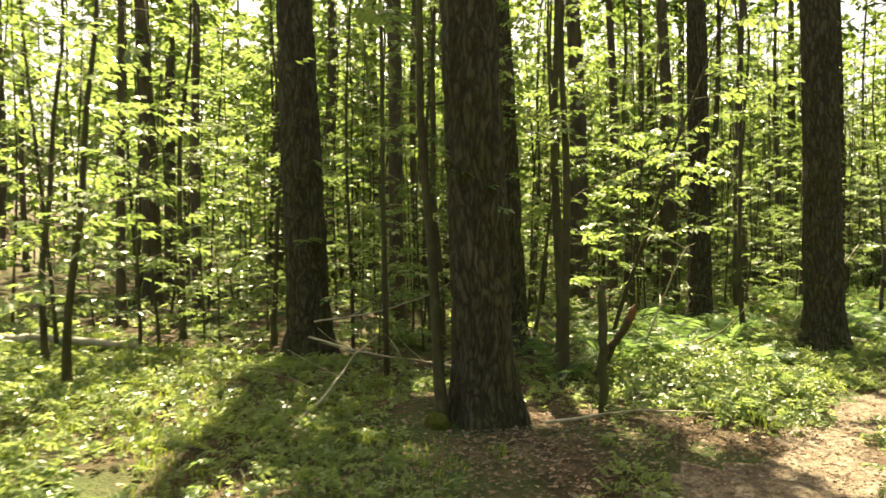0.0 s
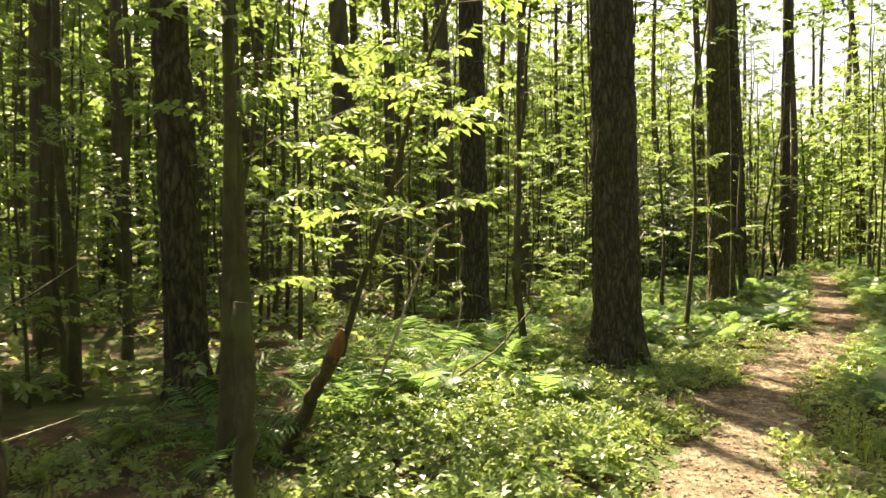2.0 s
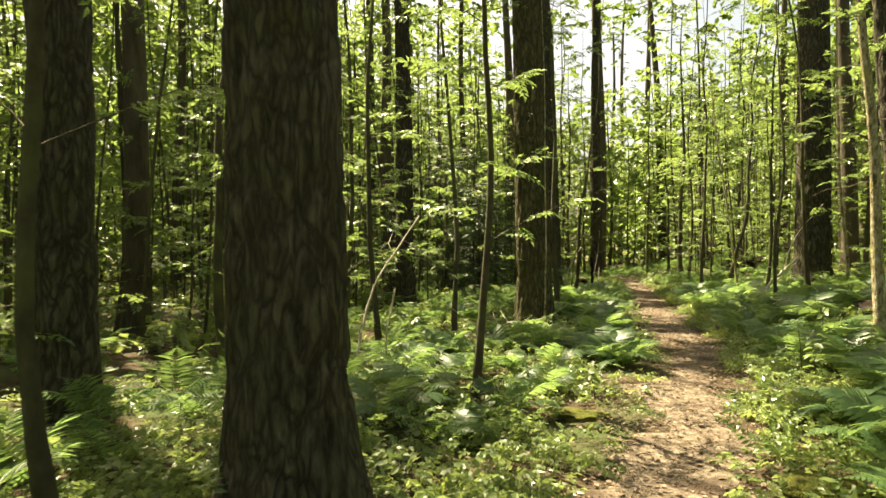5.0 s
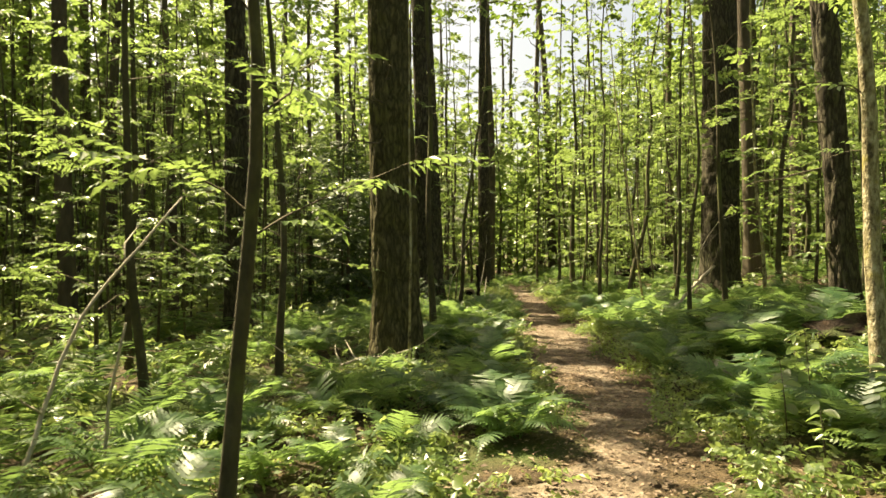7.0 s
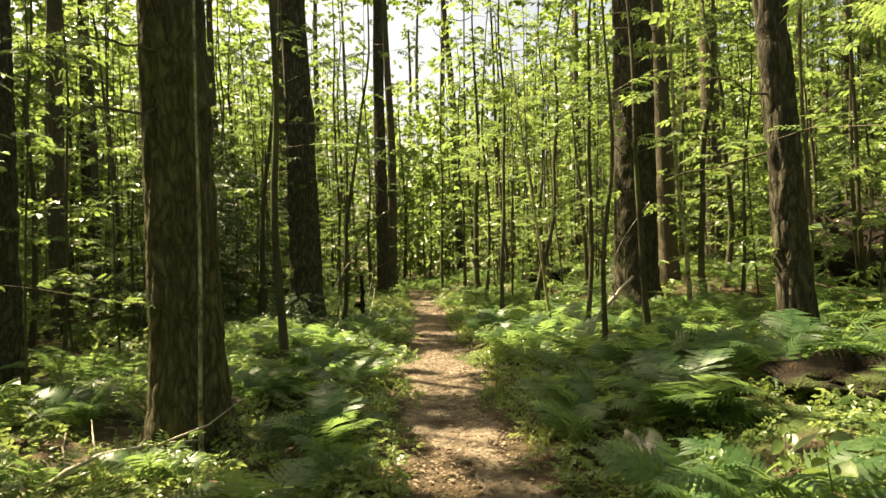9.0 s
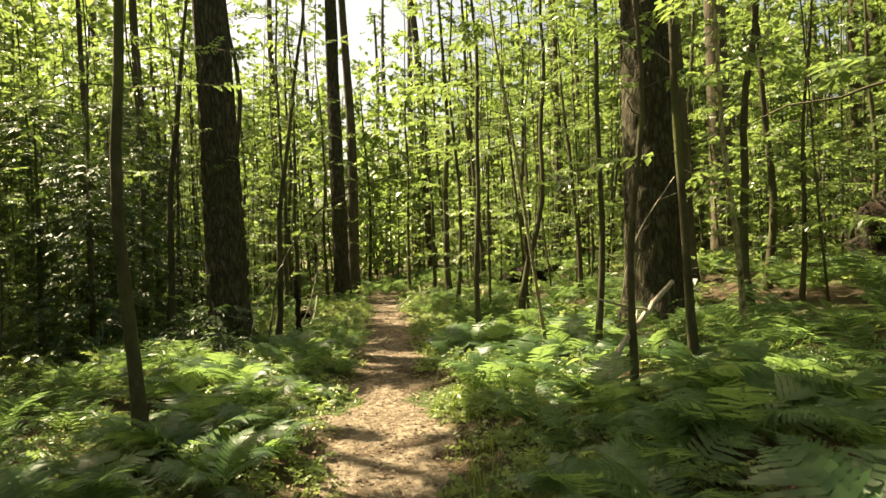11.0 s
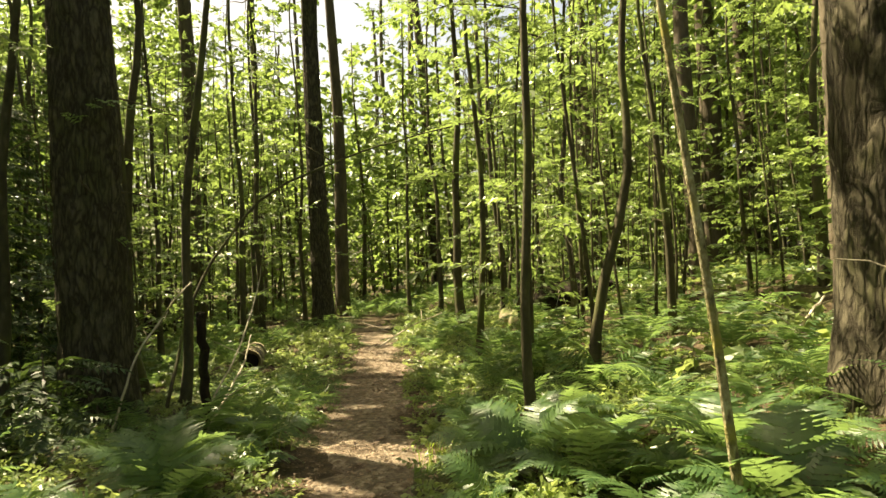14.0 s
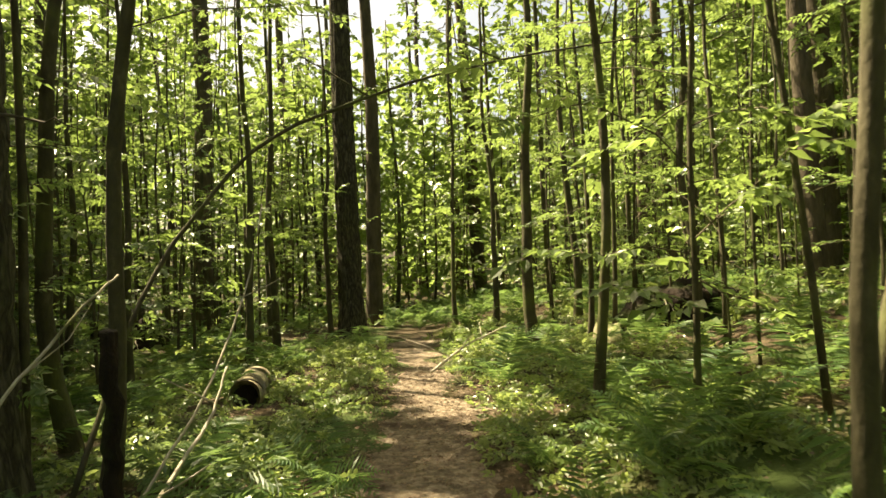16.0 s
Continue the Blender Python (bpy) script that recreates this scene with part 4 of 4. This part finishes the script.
# ---- low undergrowth ----
def undergrowth(name, label, material, seed, clumps, per, size, low, high, where, kind, tilt=0.6, spread=0.22):
    """Many low clumps of leaves on the ground, domed and uneven."""
    rng = np.random.default_rng(seed)
    spots = np.array(where(rng, clumps))
    x, y = np.repeat(spots[:, 0], per), np.repeat(spots[:, 1], per)
    big = np.repeat(low + (high - low) * rng.random(len(spots)), per)
    a, d = rng.random(len(x)) * 6.28, np.sqrt(rng.random(len(x)))
    px, py = x + spread * d * np.cos(a), y + spread * d * np.sin(a)
    pz = height(px, py) + big * (0.15 + 0.85 * rng.random(len(x))) * (1 - 0.6 * d * d)
    ways = np.stack([np.cos(a), np.sin(a), rng.normal(0.25, 0.35, len(x))], 1)
    keep = (np.abs(away(TRACK, px, py)) > 0.24 - 0.08 * np.exp(-((py - 15) / 2.8) ** 2) + 0.26 * rng.random(len(px)) + 0.17 * np.sin(3.1 * px + 2.2 * py) + 0.3 * np.exp(-((py - 21.5) / 2.2) ** 2) * (away(TRACK, px, py) < 0)) | (py > 36)
    v, q = sprays(rng, np.stack([px, py, pz], 1)[keep], ways[keep], (size * (0.7 + 0.6 * rng.random(len(x))))[keep], kind, tilt)
    tagged(new(name, mesh_of(name, v, q, material)), label, "undergrowth", kind="stuff")


def near_track(rng, n):
    out = []
    while len(out) < n:
        y = 3 + 30 * rng.random()
        mid = np.interp(y, [p[1] for p in TRACK], [p[0] for p in TRACK])
        side = 1 if rng.random() < 0.5 else -1
        off = side * (0.5 + abs(rng.normal(0, 1.5 if side > 0 else 2.3)))
        if (y < 9.5 and off < 0 and rng.random() < 0.25) or math.hypot(mid + off + 1.6, y - 4.9) < 1.1:
            continue
        out.append((mid + off, y))
    return out


def wide_wood(rng, n):
    out = []
    while len(out) < n:
        x, y = rng.uniform(-16, 26), rng.uniform(4, 48)
        if (abs(float(away(TRACK, x, y))) > 2.6 and abs(float(away(WALKED, x, y))) > 3.4 or y > 36) and not (y < 9 and abs(x + 2) < 4):
            out.append((x, y))
    return out


undergrowth("bilberry_undergrowth", "low bright green bilberry bushes beside the footpath", bilberry_leaf, 31, 1500, 25, 0.08, 0.06, 0.22, near_track, "broad")
undergrowth("wood_undergrowth", "low green plants covering the forest floor", bilberry_leaf, 32, 2000, 11, 0.16, 0.1, 0.45, wide_wood, "clump", 0.6, 0.4)
undergrowth("rowan_seedlings", "small rowan seedlings on the forest floor", rowan_leaf, 33, 330, 8, 0.15, 0.15, 0.45, near_track, "rowan", 0.4, 0.16)


def blades(name, label, seed, count, where, tall):
    """Grass: thin bent blades in tufts."""
    rng = np.random.default_rng(seed)
    spots = np.array(where(rng, count))
    per = 22
    x = np.repeat(spots[:, 0], per) + rng.normal(0, 0.07, count * per)
    y = np.repeat(spots[:, 1], per) + rng.normal(0, 0.07, count * per)
    z = height(x, y) - 0.01
    a, t = rng.random(len(x)) * 6.28, tall * (0.5 + 0.7 * rng.random(len(x)))
    out, side = np.stack([np.cos(a), np.sin(a), 0 * a], 1), np.stack([-np.sin(a), np.cos(a), 0 * a], 1) * 0.0032
    root = np.stack([x, y, z], 1)
    up = np.array([0, 0, 1.0])
    mid = root + up * t[:, None] * 0.6 + out * t[:, None] * 0.15
    tip = root + up * t[:, None] * 0.9 + out * t[:, None] * (0.3 + 0.4 * rng.random((len(x), 1)))
    verts = np.stack([root - side, root + side, mid + side, mid - side, tip], 1).reshape(-1, 3)
    i = np.arange(len(x))[:, None] * 5
    quads = np.concatenate([i + [0, 1, 2, 3]], 0)
    tips = np.stack([mid - side, mid + side, tip + side * 0.15, tip - side * 0.15], 1).reshape(-1, 3)
    j = len(verts) + np.arange(len(x) * 4).reshape(-1, 4)
    tagged(new(name, mesh_of(name, np.concatenate([verts, tips]), np.concatenate([quads, j]), grass_leaf)), label, "grass", kind="stuff")


def meadow(rng, n):
    out = []
    while len(out) < n:
        x, y = rng.uniform(-9, 0.2), rng.uniform(1.2, 7.2)
        if x < -0.9 - 0.25 * max(0, y - 3) and math.hypot(x + 1.93, y - 5.62) > 1.0 and rng.random() < min(1, 0.15 + 0.2 * (-x - 0.9)):
            out.append((x, y))
    return out


def verge(rng, n):
    out = []
    while len(out) < n:
        y = rng.uniform(6, 24)
        mid = np.interp(y, [p[1] for p in TRACK], [p[0] for p in TRACK])
        off = rng.uniform(0.45, 1.2) * (1 if rng.random() < 0.7 else -1)
        if rng.random() < (0.8 if y < 11 else 0.2):
            out.append((mid + off, y))
    return out


def tree_foot(rng, n):
    return [(x, y) for x, y in zip(rng.normal(0.7, 0.8, n), rng.normal(10.7, 0.7, n)) if math.hypot(x - 1.13, y - 11.3) > 0.4]


undergrowth("tree_foot_herbs", "low herbs and seedlings round the foot of a conifer", bilberry_leaf, 36, 110, 22, 0.085, 0.05, 0.2, tree_foot, "broad", 0.5, 0.2)


def glade(rng, n):
    a, d = rng.random(n) * 6.28, 1.5 * np.sqrt(rng.random(n))
    return [(0.1 + d[k] * math.cos(a[k]) - 0.25 * d[k] * math.sin(a[k]), 8.2 + 1.3 * d[k] * math.sin(a[k])) for k in range(n)]


undergrowth("glade_herbs", "bright low herbs in a sunny gap beside the footpath", bilberry_leaf, 35, 190, 26, 0.09, 0.08, 0.26, glade, "broad", 0.5, 0.2)
undergrowth("meadow_herbs", "low sunlit herbs between grass at the edge of the wood", bilberry_leaf, 34, 420, 14, 0.1, 0.04, 0.16, meadow, "broad", 0.5, 0.24)
blades("meadow_grass", "sunlit soft grass at the edge of the wood", 41, 800, meadow, 0.13)
blades("verge_grass", "tufts of fresh grass beside the footpath", 42, 60, verge, 0.22)


def litter():
    """Dry leaves and needles lying on path and forest floor."""
    rng = np.random.default_rng(51)
    n = 38000
    y = rng.uniform(1, 30, n)
    mid = np.interp(y, [p[1] for p in TRACK], [p[0] for p in TRACK])
    x = mid + np.where(rng.random(n) < 0.5, rng.normal(0, 0.42, n), rng.normal(-0.3, 1.5, n))
    bare = np.arange(n) < 6000
    x, y = np.where(bare, rng.normal(-1.4, 1.1, n), x), np.where(bare, rng.normal(5.0, 1.1, n), y)
    foot = (np.arange(n) >= 6000) & (np.arange(n) < 8500)
    x, y = np.where(foot, rng.normal(1.1, 0.9, n), x), np.where(foot, rng.normal(10.8, 0.7, n), y)
    a = rng.random(n) * 6.28
    ways = np.stack([np.cos(a), np.sin(a), rng.normal(0, 0.15, n)], 1)
    up = np.stack([rng.normal(0, 0.25, n), rng.normal(0, 0.25, n), np.ones(n)], 1)
    side = np.cross(up, ways)
    size = (0.018 + 0.035 * rng.random(n) ** 2)[:, None]
    p = np.stack([x, y, height(x, y) + 0.018], 1)
    verts = np.stack([p, p + size * (ways * 0.5 + side * 0.3) + (0, 0, 0.006), p + size * ways, p + size * (ways * 0.5 - side * 0.3) + (0, 0, 0.004)], 1)
    tagged(new("leaf_litter", mesh_of("leaf_litter", verts, np.arange(4 * n).reshape(-1, 4), litter_mat)), "dry brown leaves scattered on path and forest floor", "litter", kind="stuff")


litter()


# ---- dead wood, logs and stones ----
def stick(points, r0, r1, label, material=dead_wood, name="fallen_branch", side_twigs=0, category="branch"):
    rng = np.random.default_rng(len(label) + int(abs(points[0][0] * 77)))
    pts = np.array(points, float)
    f = np.linspace(0, 1, len(pts))
    g = np.linspace(0, 1, 5 * len(pts))
    fine = np.stack([np.interp(g, f, pts[:, k]) for k in range(3)], 1)
    for _ in range(3):
        fine[1:-1] = (fine[:-2] + 2 * fine[1:-1] + fine[2:]) / 4
    fine[1:-1] += rng.normal(0, 0.25 * r0, fine[1:-1].shape)
    ob = tagged(new(name, mesh_of(name, *tube(fine, r0 + (r1 - r0) * g, 8), material, True)), label, category)
    for n in range(side_twigs):
        k = int(len(fine) * (0.25 + 0.7 * (n + rng.random()) / side_twigs)) - 1
        a = rng.random() * 6.28
        way = np.array([math.cos(a), math.sin(a), 0.25 + 0.4 * rng.random()]) * (0.25 + 0.45 * rng.random())
        twig = [fine[k], fine[k] + way * 0.5 + rng.normal(0, 0.03, 3), fine[k] + way]
        part("twig", mesh_of("twig", *tube(twig, np.array([0.5, 0.35, 0.15]) * r0, 4), material, True), ob)
    return ob


stick([(-3.1, 4.5, 0.08), (-3.2, 5.2, 0.22), (-3.45, 6.0, 0.42), (-3.55, 6.6, 0.52)], 0.014, 0.006, "bleached fallen branch lying across the brushwood", side_twigs=4)
stick([(-4.3, 6.4, 0.5), (-3.5, 6.2, 0.42), (-2.7, 6.3, 0.36), (-2.2, 6.4, 0.3)], 0.013, 0.006, "grey dead branch propped behind a conifer", side_twigs=4)
stick([(-4.6, 6.9, 0.6), (-4.0, 7.4, 0.7), (-3.3, 7.6, 0.95)], 0.012, 0.005, "thin dead twig with bare side shoots", side_twigs=3)
stick([(-1.3, 5.5, 0.12), (-0.7, 5.9, 0.2), (0.0, 6.4, 0.14)], 0.014, 0.006, "thin fallen twig at the foot of a conifer", side_twigs=2)
stick([(-9.6, 6.2, 0.16), (-8.6, 6.3, 0.2), (-7.2, 6.6, 0.17)], 0.07, 0.05, "grey fallen stem at the edge of the grass", name="log", category="log")
stick([(-1.01, 6.36, -0.05), (-1.02, 6.37, 0.6), (-1.04, 6.38, 1.18)], 0.046, 0.04, "broken grey-green snag with a splintered top", bark_young, "snag", 0, "dead stem")
stump = stick([(-1.44, 7.85, -0.02), (-1.2, 7.65, 0.4), (-0.95, 7.44, 0.8)], 0.05, 0.042, "leaning broken stump with an orange break", twig_wood, "broken_stump", 0, "stump")
part("break", mesh_of("break", *tube([(-1.03, 7.51, 0.67), (-0.95, 7.44, 0.8), (-0.92, 7.42, 0.88), (-0.91, 7.41, 0.93)], [0.046, 0.047, 0.03, 0.008], 8), broken_wood), stump, "orange splintered break")
stick([(-0.75, 8.6, 0.12), (-0.5, 8.95, 0.27), (-0.12, 9.55, 0.45), (0.1, 9.9, 0.68), (0.2, 10.06, 0.8)], 0.011, 0.008, "thin dark branch arching over low plants", twig_wood, side_twigs=2)
stick([(-0.55, 8.95, 0.1), (-0.45, 9.1, 0.35), (-0.38, 9.15, 0.55)], 0.009, 0.005, "short pale dead stick standing in low plants", side_twigs=0)
stick([(-1.06, 8.5, 0.05), (-0.83, 8.52, 0.72), (-0.67, 8.54, 1.15), (-0.5, 8.55, 1.53), (-0.4, 8.55, 1.58)], 0.014, 0.006, "bleached bent dead stick standing upright", side_twigs=3)
stick([(7.2, 25.4, 0.1), (7.57, 26.1, 1.3), (8.3, 26.2, 2.25), (9.35, 26.2, 2.72), (10.45, 26.2, 3.08), (12.0, 26.25, 3.45), (13.9, 26.3, 4.0)], 0.018, 0.005,
      "long thin branch arching over the footpath", bark_young, "arching_branch", 6)
stick([(6.75, 24.6, 0.1), (6.95, 24.9, 0.7), (7.3, 25.2, 1.15), (7.45, 25.3, 1.3)], 0.011, 0.006, "bleached bent dead branch", side_twigs=1)
stick([(7.5, 25.0, 0.1), (7.9, 25.5, 0.6), (8.2, 26.0, 1.2), (8.35, 26.3, 1.8)], 0.009, 0.005, "pale thin dead branch leaning upwards", side_twigs=2)
stick([(7.45, 24.2, 0.15), (7.9, 25.2, 0.5), (8.0, 25.4, 0.75)], 0.012, 0.006, "pale thin dead branch leaning upwards", side_twigs=2)
stick([(7.46, 24.48, -0.05), (7.46, 24.48, 0.5), (7.45, 24.5, 1.05)], 0.042, 0.038, "dark broken snag with orange rotten wood", rotten_wood, "snag", 0, "dead stem")
stick([(8.42, 18.9, 0.15), (8.54, 18.9, 0.56), (8.84, 18.9, 0.83), (9.16, 18.9, 1.09)], 0.026, 0.02, "broken pale branch leaning from a forked stem", side_twigs=2)
stick([(9.85, 20.35, 0.4), (9.9, 20.35, 0.8), (10.03, 20.35, 1.28), (10.24, 20.35, 1.61), (10.81, 20.42, 2.15)], 0.009, 0.005, "thin dead stick leaning on a conifer", side_twigs=2)
stick([(3.0, 16.6, 0.1), (3.5, 17.1, 0.25), (4.1, 17.3, 0.2)], 0.018, 0.008, "fallen twigs round the foot of a conifer", side_twigs=5)
stick([(1.72, 14.9, 0.1), (1.75, 14.9, 0.45), (1.83, 14.9, 0.85)], 0.012, 0.007, "pale upright dead stick among ferns", side_twigs=0)
stick([(0.8, 13.0, 0.15), (1.2, 13.2, 0.8), (1.4, 13.4, 1.1)], 0.012, 0.006, "thin dry twig among ferns", side_twigs=2)
stick([(1.4, 14.5, 0.05), (1.6, 14.8, 0.9), (2.1, 15.2, 1.6)], 0.014, 0.006, "pale bent dead stick in the thicket", side_twigs=2)
stick([(10.3, 27.9, 0.2), (11.0, 28.6, 0.35), (12.0, 29.3, 0.5)], 0.016, 0.008, "pale fallen branch on the bank", side_twigs=4)
stick([(11.8, 22.4, 0.5), (12.6, 22.7, 0.75), (13.6, 23.2, 0.85)], 0.02, 0.01, "pale fallen branch among ferns", side_twigs=3)


def lying_log(x, y, z, way, length, r, label, hollow=0.0):
    """A cut log: bark, and a recessed dark end."""
    way = Vector(way).normalized()
    rng = np.random.default_rng(int(x * 100))
    log = thing("log", x, y, z, label, "log")
    f = np.linspace(0, 1, 14)
    pts = np.array([tuple(way * (length * k)) for k in f])
    pts += rng.normal(0, 0.006, pts.shape)
    v, q = tube(pts, r * (1 + 0.06 * np.sin(f * 9)), 20)
    part("bark", mesh_of("bark", v[:-2], q[: 13 * 20], log_bark, True), log, "pale sunlit mossy bark")
    ends = [tube([tuple(way * (0.02 + hollow)), tuple(way * (0.06 + hollow))], [r * 0.97, r * 0.97], 20), tube([tuple(way * (length - 0.05)), tuple(way * (length - 0.015))], [r * 0.97, r * 0.97], 20)]
    for e in ends:
        part("cut_end", mesh_of("cut_end", *e, rotten_wood), log, "dark rotten cut end")
    return log


lying_log(8.35, 27.6, 0.2, (0.25, 0.95, 0.02), 0.75, 0.15, "short cut log with dark end lying beside the footpath", 0.05)
lying_log(12.4, 27.3, 0.44, (-0.5, 0.87, 0.03), 0.32, 0.17, "rounded pale cut log on the fern bank", 0.03)


def lump(name, x, y, size, label, material, category, seed=0, rough=0.3):
    """An uneven rounded mass, half sunk into the ground."""
    bm = bmesh.new()
    bmesh.ops.create_icosphere(bm, subdivisions=4, radius=1)
    for v in bm.verts:
        n = noise.noise(v.co * 1.4 + Vector((seed * 7, 0, 0))) + 0.5 * noise.noise(v.co * 3.6 + Vector((0, seed * 5, 0))) + 0.22 * noise.noise(v.co * 9)
        v.co *= 1 + rough * n
        v.co.x, v.co.y, v.co.z = v.co.x * size[0], v.co.y * size[1], v.co.z * size[2]
    me = bpy.data.meshes.new(name)
    bm.to_mesh(me)
    bm.free()
    me.materials.append(material)
    me.polygons.foreach_set("use_smooth", [True] * len(me.polygons))
    ob = new(name, me)
    ob.location = (x, y, ground_z(x, y) + 0.2 * size[2])
    rng = np.random.default_rng(seed)
    for n in range(int(9 * size[2]) if name == "root_mound" and size[2] > 0.3 else 0):
        a, h = rng.uniform(3.2, 5.4), rng.uniform(0.2, 0.75)
        foot = np.array([size[0] * 0.85 * math.cos(a), size[1] * 0.85 * math.sin(a), size[2] * h])
        way = np.array([0.35 * math.cos(a), 0.35 * math.sin(a), -0.1])
        f = np.linspace(0, 1, 6)
        pts = foot + np.outer(f, way) * 0.7 + np.outer(f * f, (rng.normal(0, 0.15), 0, -0.7 * size[2] * h)) + rng.normal(0, 0.012, (6, 3))
        part("root", mesh_of("root", *tube(pts, 0.016 * (1.1 - f), 5), dead_wood, True), ob, "thin pale bare root")
    return tagged(ob, label, category)


lump("root_mound", 14.2, 28.3, (0.7, 0.5, 0.42), "dark upturned root mound among ferns", rotten_wood, "root mound", 1, 0.45)
lump("root_mound", 15.1, 28.9, (0.55, 0.4, 0.28), "low brown earth mound behind ferns", rotten_wood, "root mound", 2, 0.45)
lump("root_mound", 8.5, 15.6, (0.75, 0.5, 0.2), "dark hollow earth bank with bare roots", rotten_wood, "root mound", 3, 0.4)
lump("root_mound", 15.3, 19.4, (1.8, 1.2, 1.15), "large dark upturned root plate in the wood", rotten_wood, "root mound", 4, 0.45)
lump("root_mound", 9.64, 20.4, (0.3, 0.25, 0.07), "bare patch of brown rotten wood", rotten_wood, "rotten stump", 5, 0.4)
lump("root_mound", 7.4, 35.0, (0.9, 0.6, 0.45), "dark mossy mound in the wood", rotten_wood, "root mound", 6, 0.4)
lump("stone", 6.58, 15.82, (0.12, 0.2, 0.17), "pale pointed stone beside the footpath", granite, "stone", 7, 0.5)
lump("moss_cushion", 3.3, 10.6, (0.3, 0.26, 0.05), "yellow-green moss cushion beside the footpath", moss_mat, "moss", 8, 0.5)
lump("moss_cushion", 3.75, 11.2, (0.22, 0.26, 0.05), "yellow-green moss cushion beside the footpath", moss_mat, "moss", 9, 0.5)
lump("moss_cushion", 3.1, 13.0, (0.2, 0.17, 0.05), "yellow-green moss cushion beside the footpath", moss_mat, "moss", 10, 0.5)
lump("moss_cushion", -2.15, 5.25, (0.12, 0.1, 0.1), "yellow-green moss cushion at the foot of a conifer", moss_mat, "moss", 11, 0.15)


# ---- dark young spruces ----
def spruce(x, y, tall, label):
    rng = np.random.default_rng(int(x * 50 + y))
    tree = thing("young_spruce", x, y, ground_z(x, y), label, "young tree")
    part("trunk", mesh_of("trunk", *tube([(0, 0, -0.1), (0.02, 0, tall * 0.5), (0, 0.02, tall)], [min(0.05, 0.016 * tall), min(0.035, 0.011 * tall), 0.006], 8), bark_far, True), tree)
    n = int(170 * tall) if tall > 2 else 110
    h = tall * rng.random(n) ** 1.1
    a = np.round(rng.random(n) * 11) / 11 * 6.283 + np.round(h / 0.28) * 1.3 + rng.normal(0, 0.12, n)
    far = (0.3 + 0.26 * (tall - h)) * np.sqrt(rng.random(n))
    ways = np.stack([np.cos(a), np.sin(a), np.full(n, -0.25)], 1)
    roots = np.stack([far * np.cos(a), far * np.sin(a), h - 0.25 * far], 1)
    v, q = sprays(rng, roots, ways, 0.22 + 0.12 * rng.random(n), "rowan", 0.3)
    part("needles", mesh_of("needles", v, q, needle_leaf), tree, "dense dark needles")


spruce(6.3, 24.6, 0.7, "small dark spruce at the foot of a conifer")
spruce(4.75, 25.9, 3.0, "dark young spruce in the shade")
spruce(5.5, 27.2, 3.3, "dark young spruce in the shade")
spruce(5.0, 29.2, 4.5, "dark young spruce in the shade")
spruce(4.0, 27.0, 4.0, "dark young spruce in the shade")
spruce(5.6, 31.5, 5.0, "dark young spruce in the shade")


# ---- leafy seedlings ----
def seedling(x, y, tall, leaves, size, label):
    """A small upright shoot with large oval leaves."""
    rng = np.random.default_rng(int(x * 91 + y * 37))
    plant = thing("seedling", x, y, ground_z(x, y), label, "seedling", "leafy seedlings beside the footpath")
    top = rng.normal(0, 0.05, 2)
    pts = np.array([(0, 0, -0.02), (top[0] * 0.3, top[1] * 0.4, tall * 0.5), (top[0], top[1], tall)])
    part("stem", mesh_of("stem", *tube(pts, [0.005, 0.004, 0.002], 6), bark_young, True), plant)
    for n in range(leaves):
        f = 0.35 + 0.65 * n / max(1, leaves - 1)
        a, long = n * 2.4 + rng.normal(0, 0.3), size * (0.55 + 0.4 * rng.random())
        root = np.array([np.interp(f, [0, 0.5, 1], pts[:, k]) for k in range(3)])
        way = np.array([math.cos(a), math.sin(a), 0.1 + 0.3 * rng.normal()])
        side = np.array([-math.sin(a), math.cos(a), 0.5 * rng.normal()])
        us = np.linspace(0, 1, 6)
        mid = root + np.outer(us + 0.12, way) * long - np.outer(us * us, (0, 0, 0.35)) * long
        half = 0.26 * long * np.sin(np.pi * np.clip(us, 0.04, 0.97)) ** 0.75
        rows = np.stack([mid - half[:, None] * side + (0, 0, 0.1 * long), mid, mid + half[:, None] * side + (0, 0, 0.1 * long)], 1)
        verts = rows.reshape(-1, 3)
        i = np.arange(5)[:, None] * 3
        quads = np.concatenate([i + [0, 1, 4, 3], i + [1, 2, 5, 4]])
        part("leaf", mesh_of("leaf", verts, quads, broad_leaf, True), plant)


for x, y, tall, leaves, size in ((5.55, 13.9, 0.75, 6, 0.12), (5.9, 14.05, 0.85, 11, 0.12), (6.3, 14.6, 0.7, 9, 0.1), (5.35, 13.45, 0.5, 9, 0.12), (5.75, 13.3, 0.45, 8, 0.13),
                                (6.1, 13.7, 0.5, 8, 0.12), (3.2, 10.4, 0.4, 7, 0.1), (2.2, 12.6, 0.45, 8, 0.1), (3.4, 13.5, 0.35, 8, 0.1), (8.4, 19.2, 0.5, 7, 0.12)):
    seedling(x, y, 0.72 * tall, leaves + 4, size, "small shoot with broad sunlit leaves" if size > 0.11 else "small green shoot among ferns")
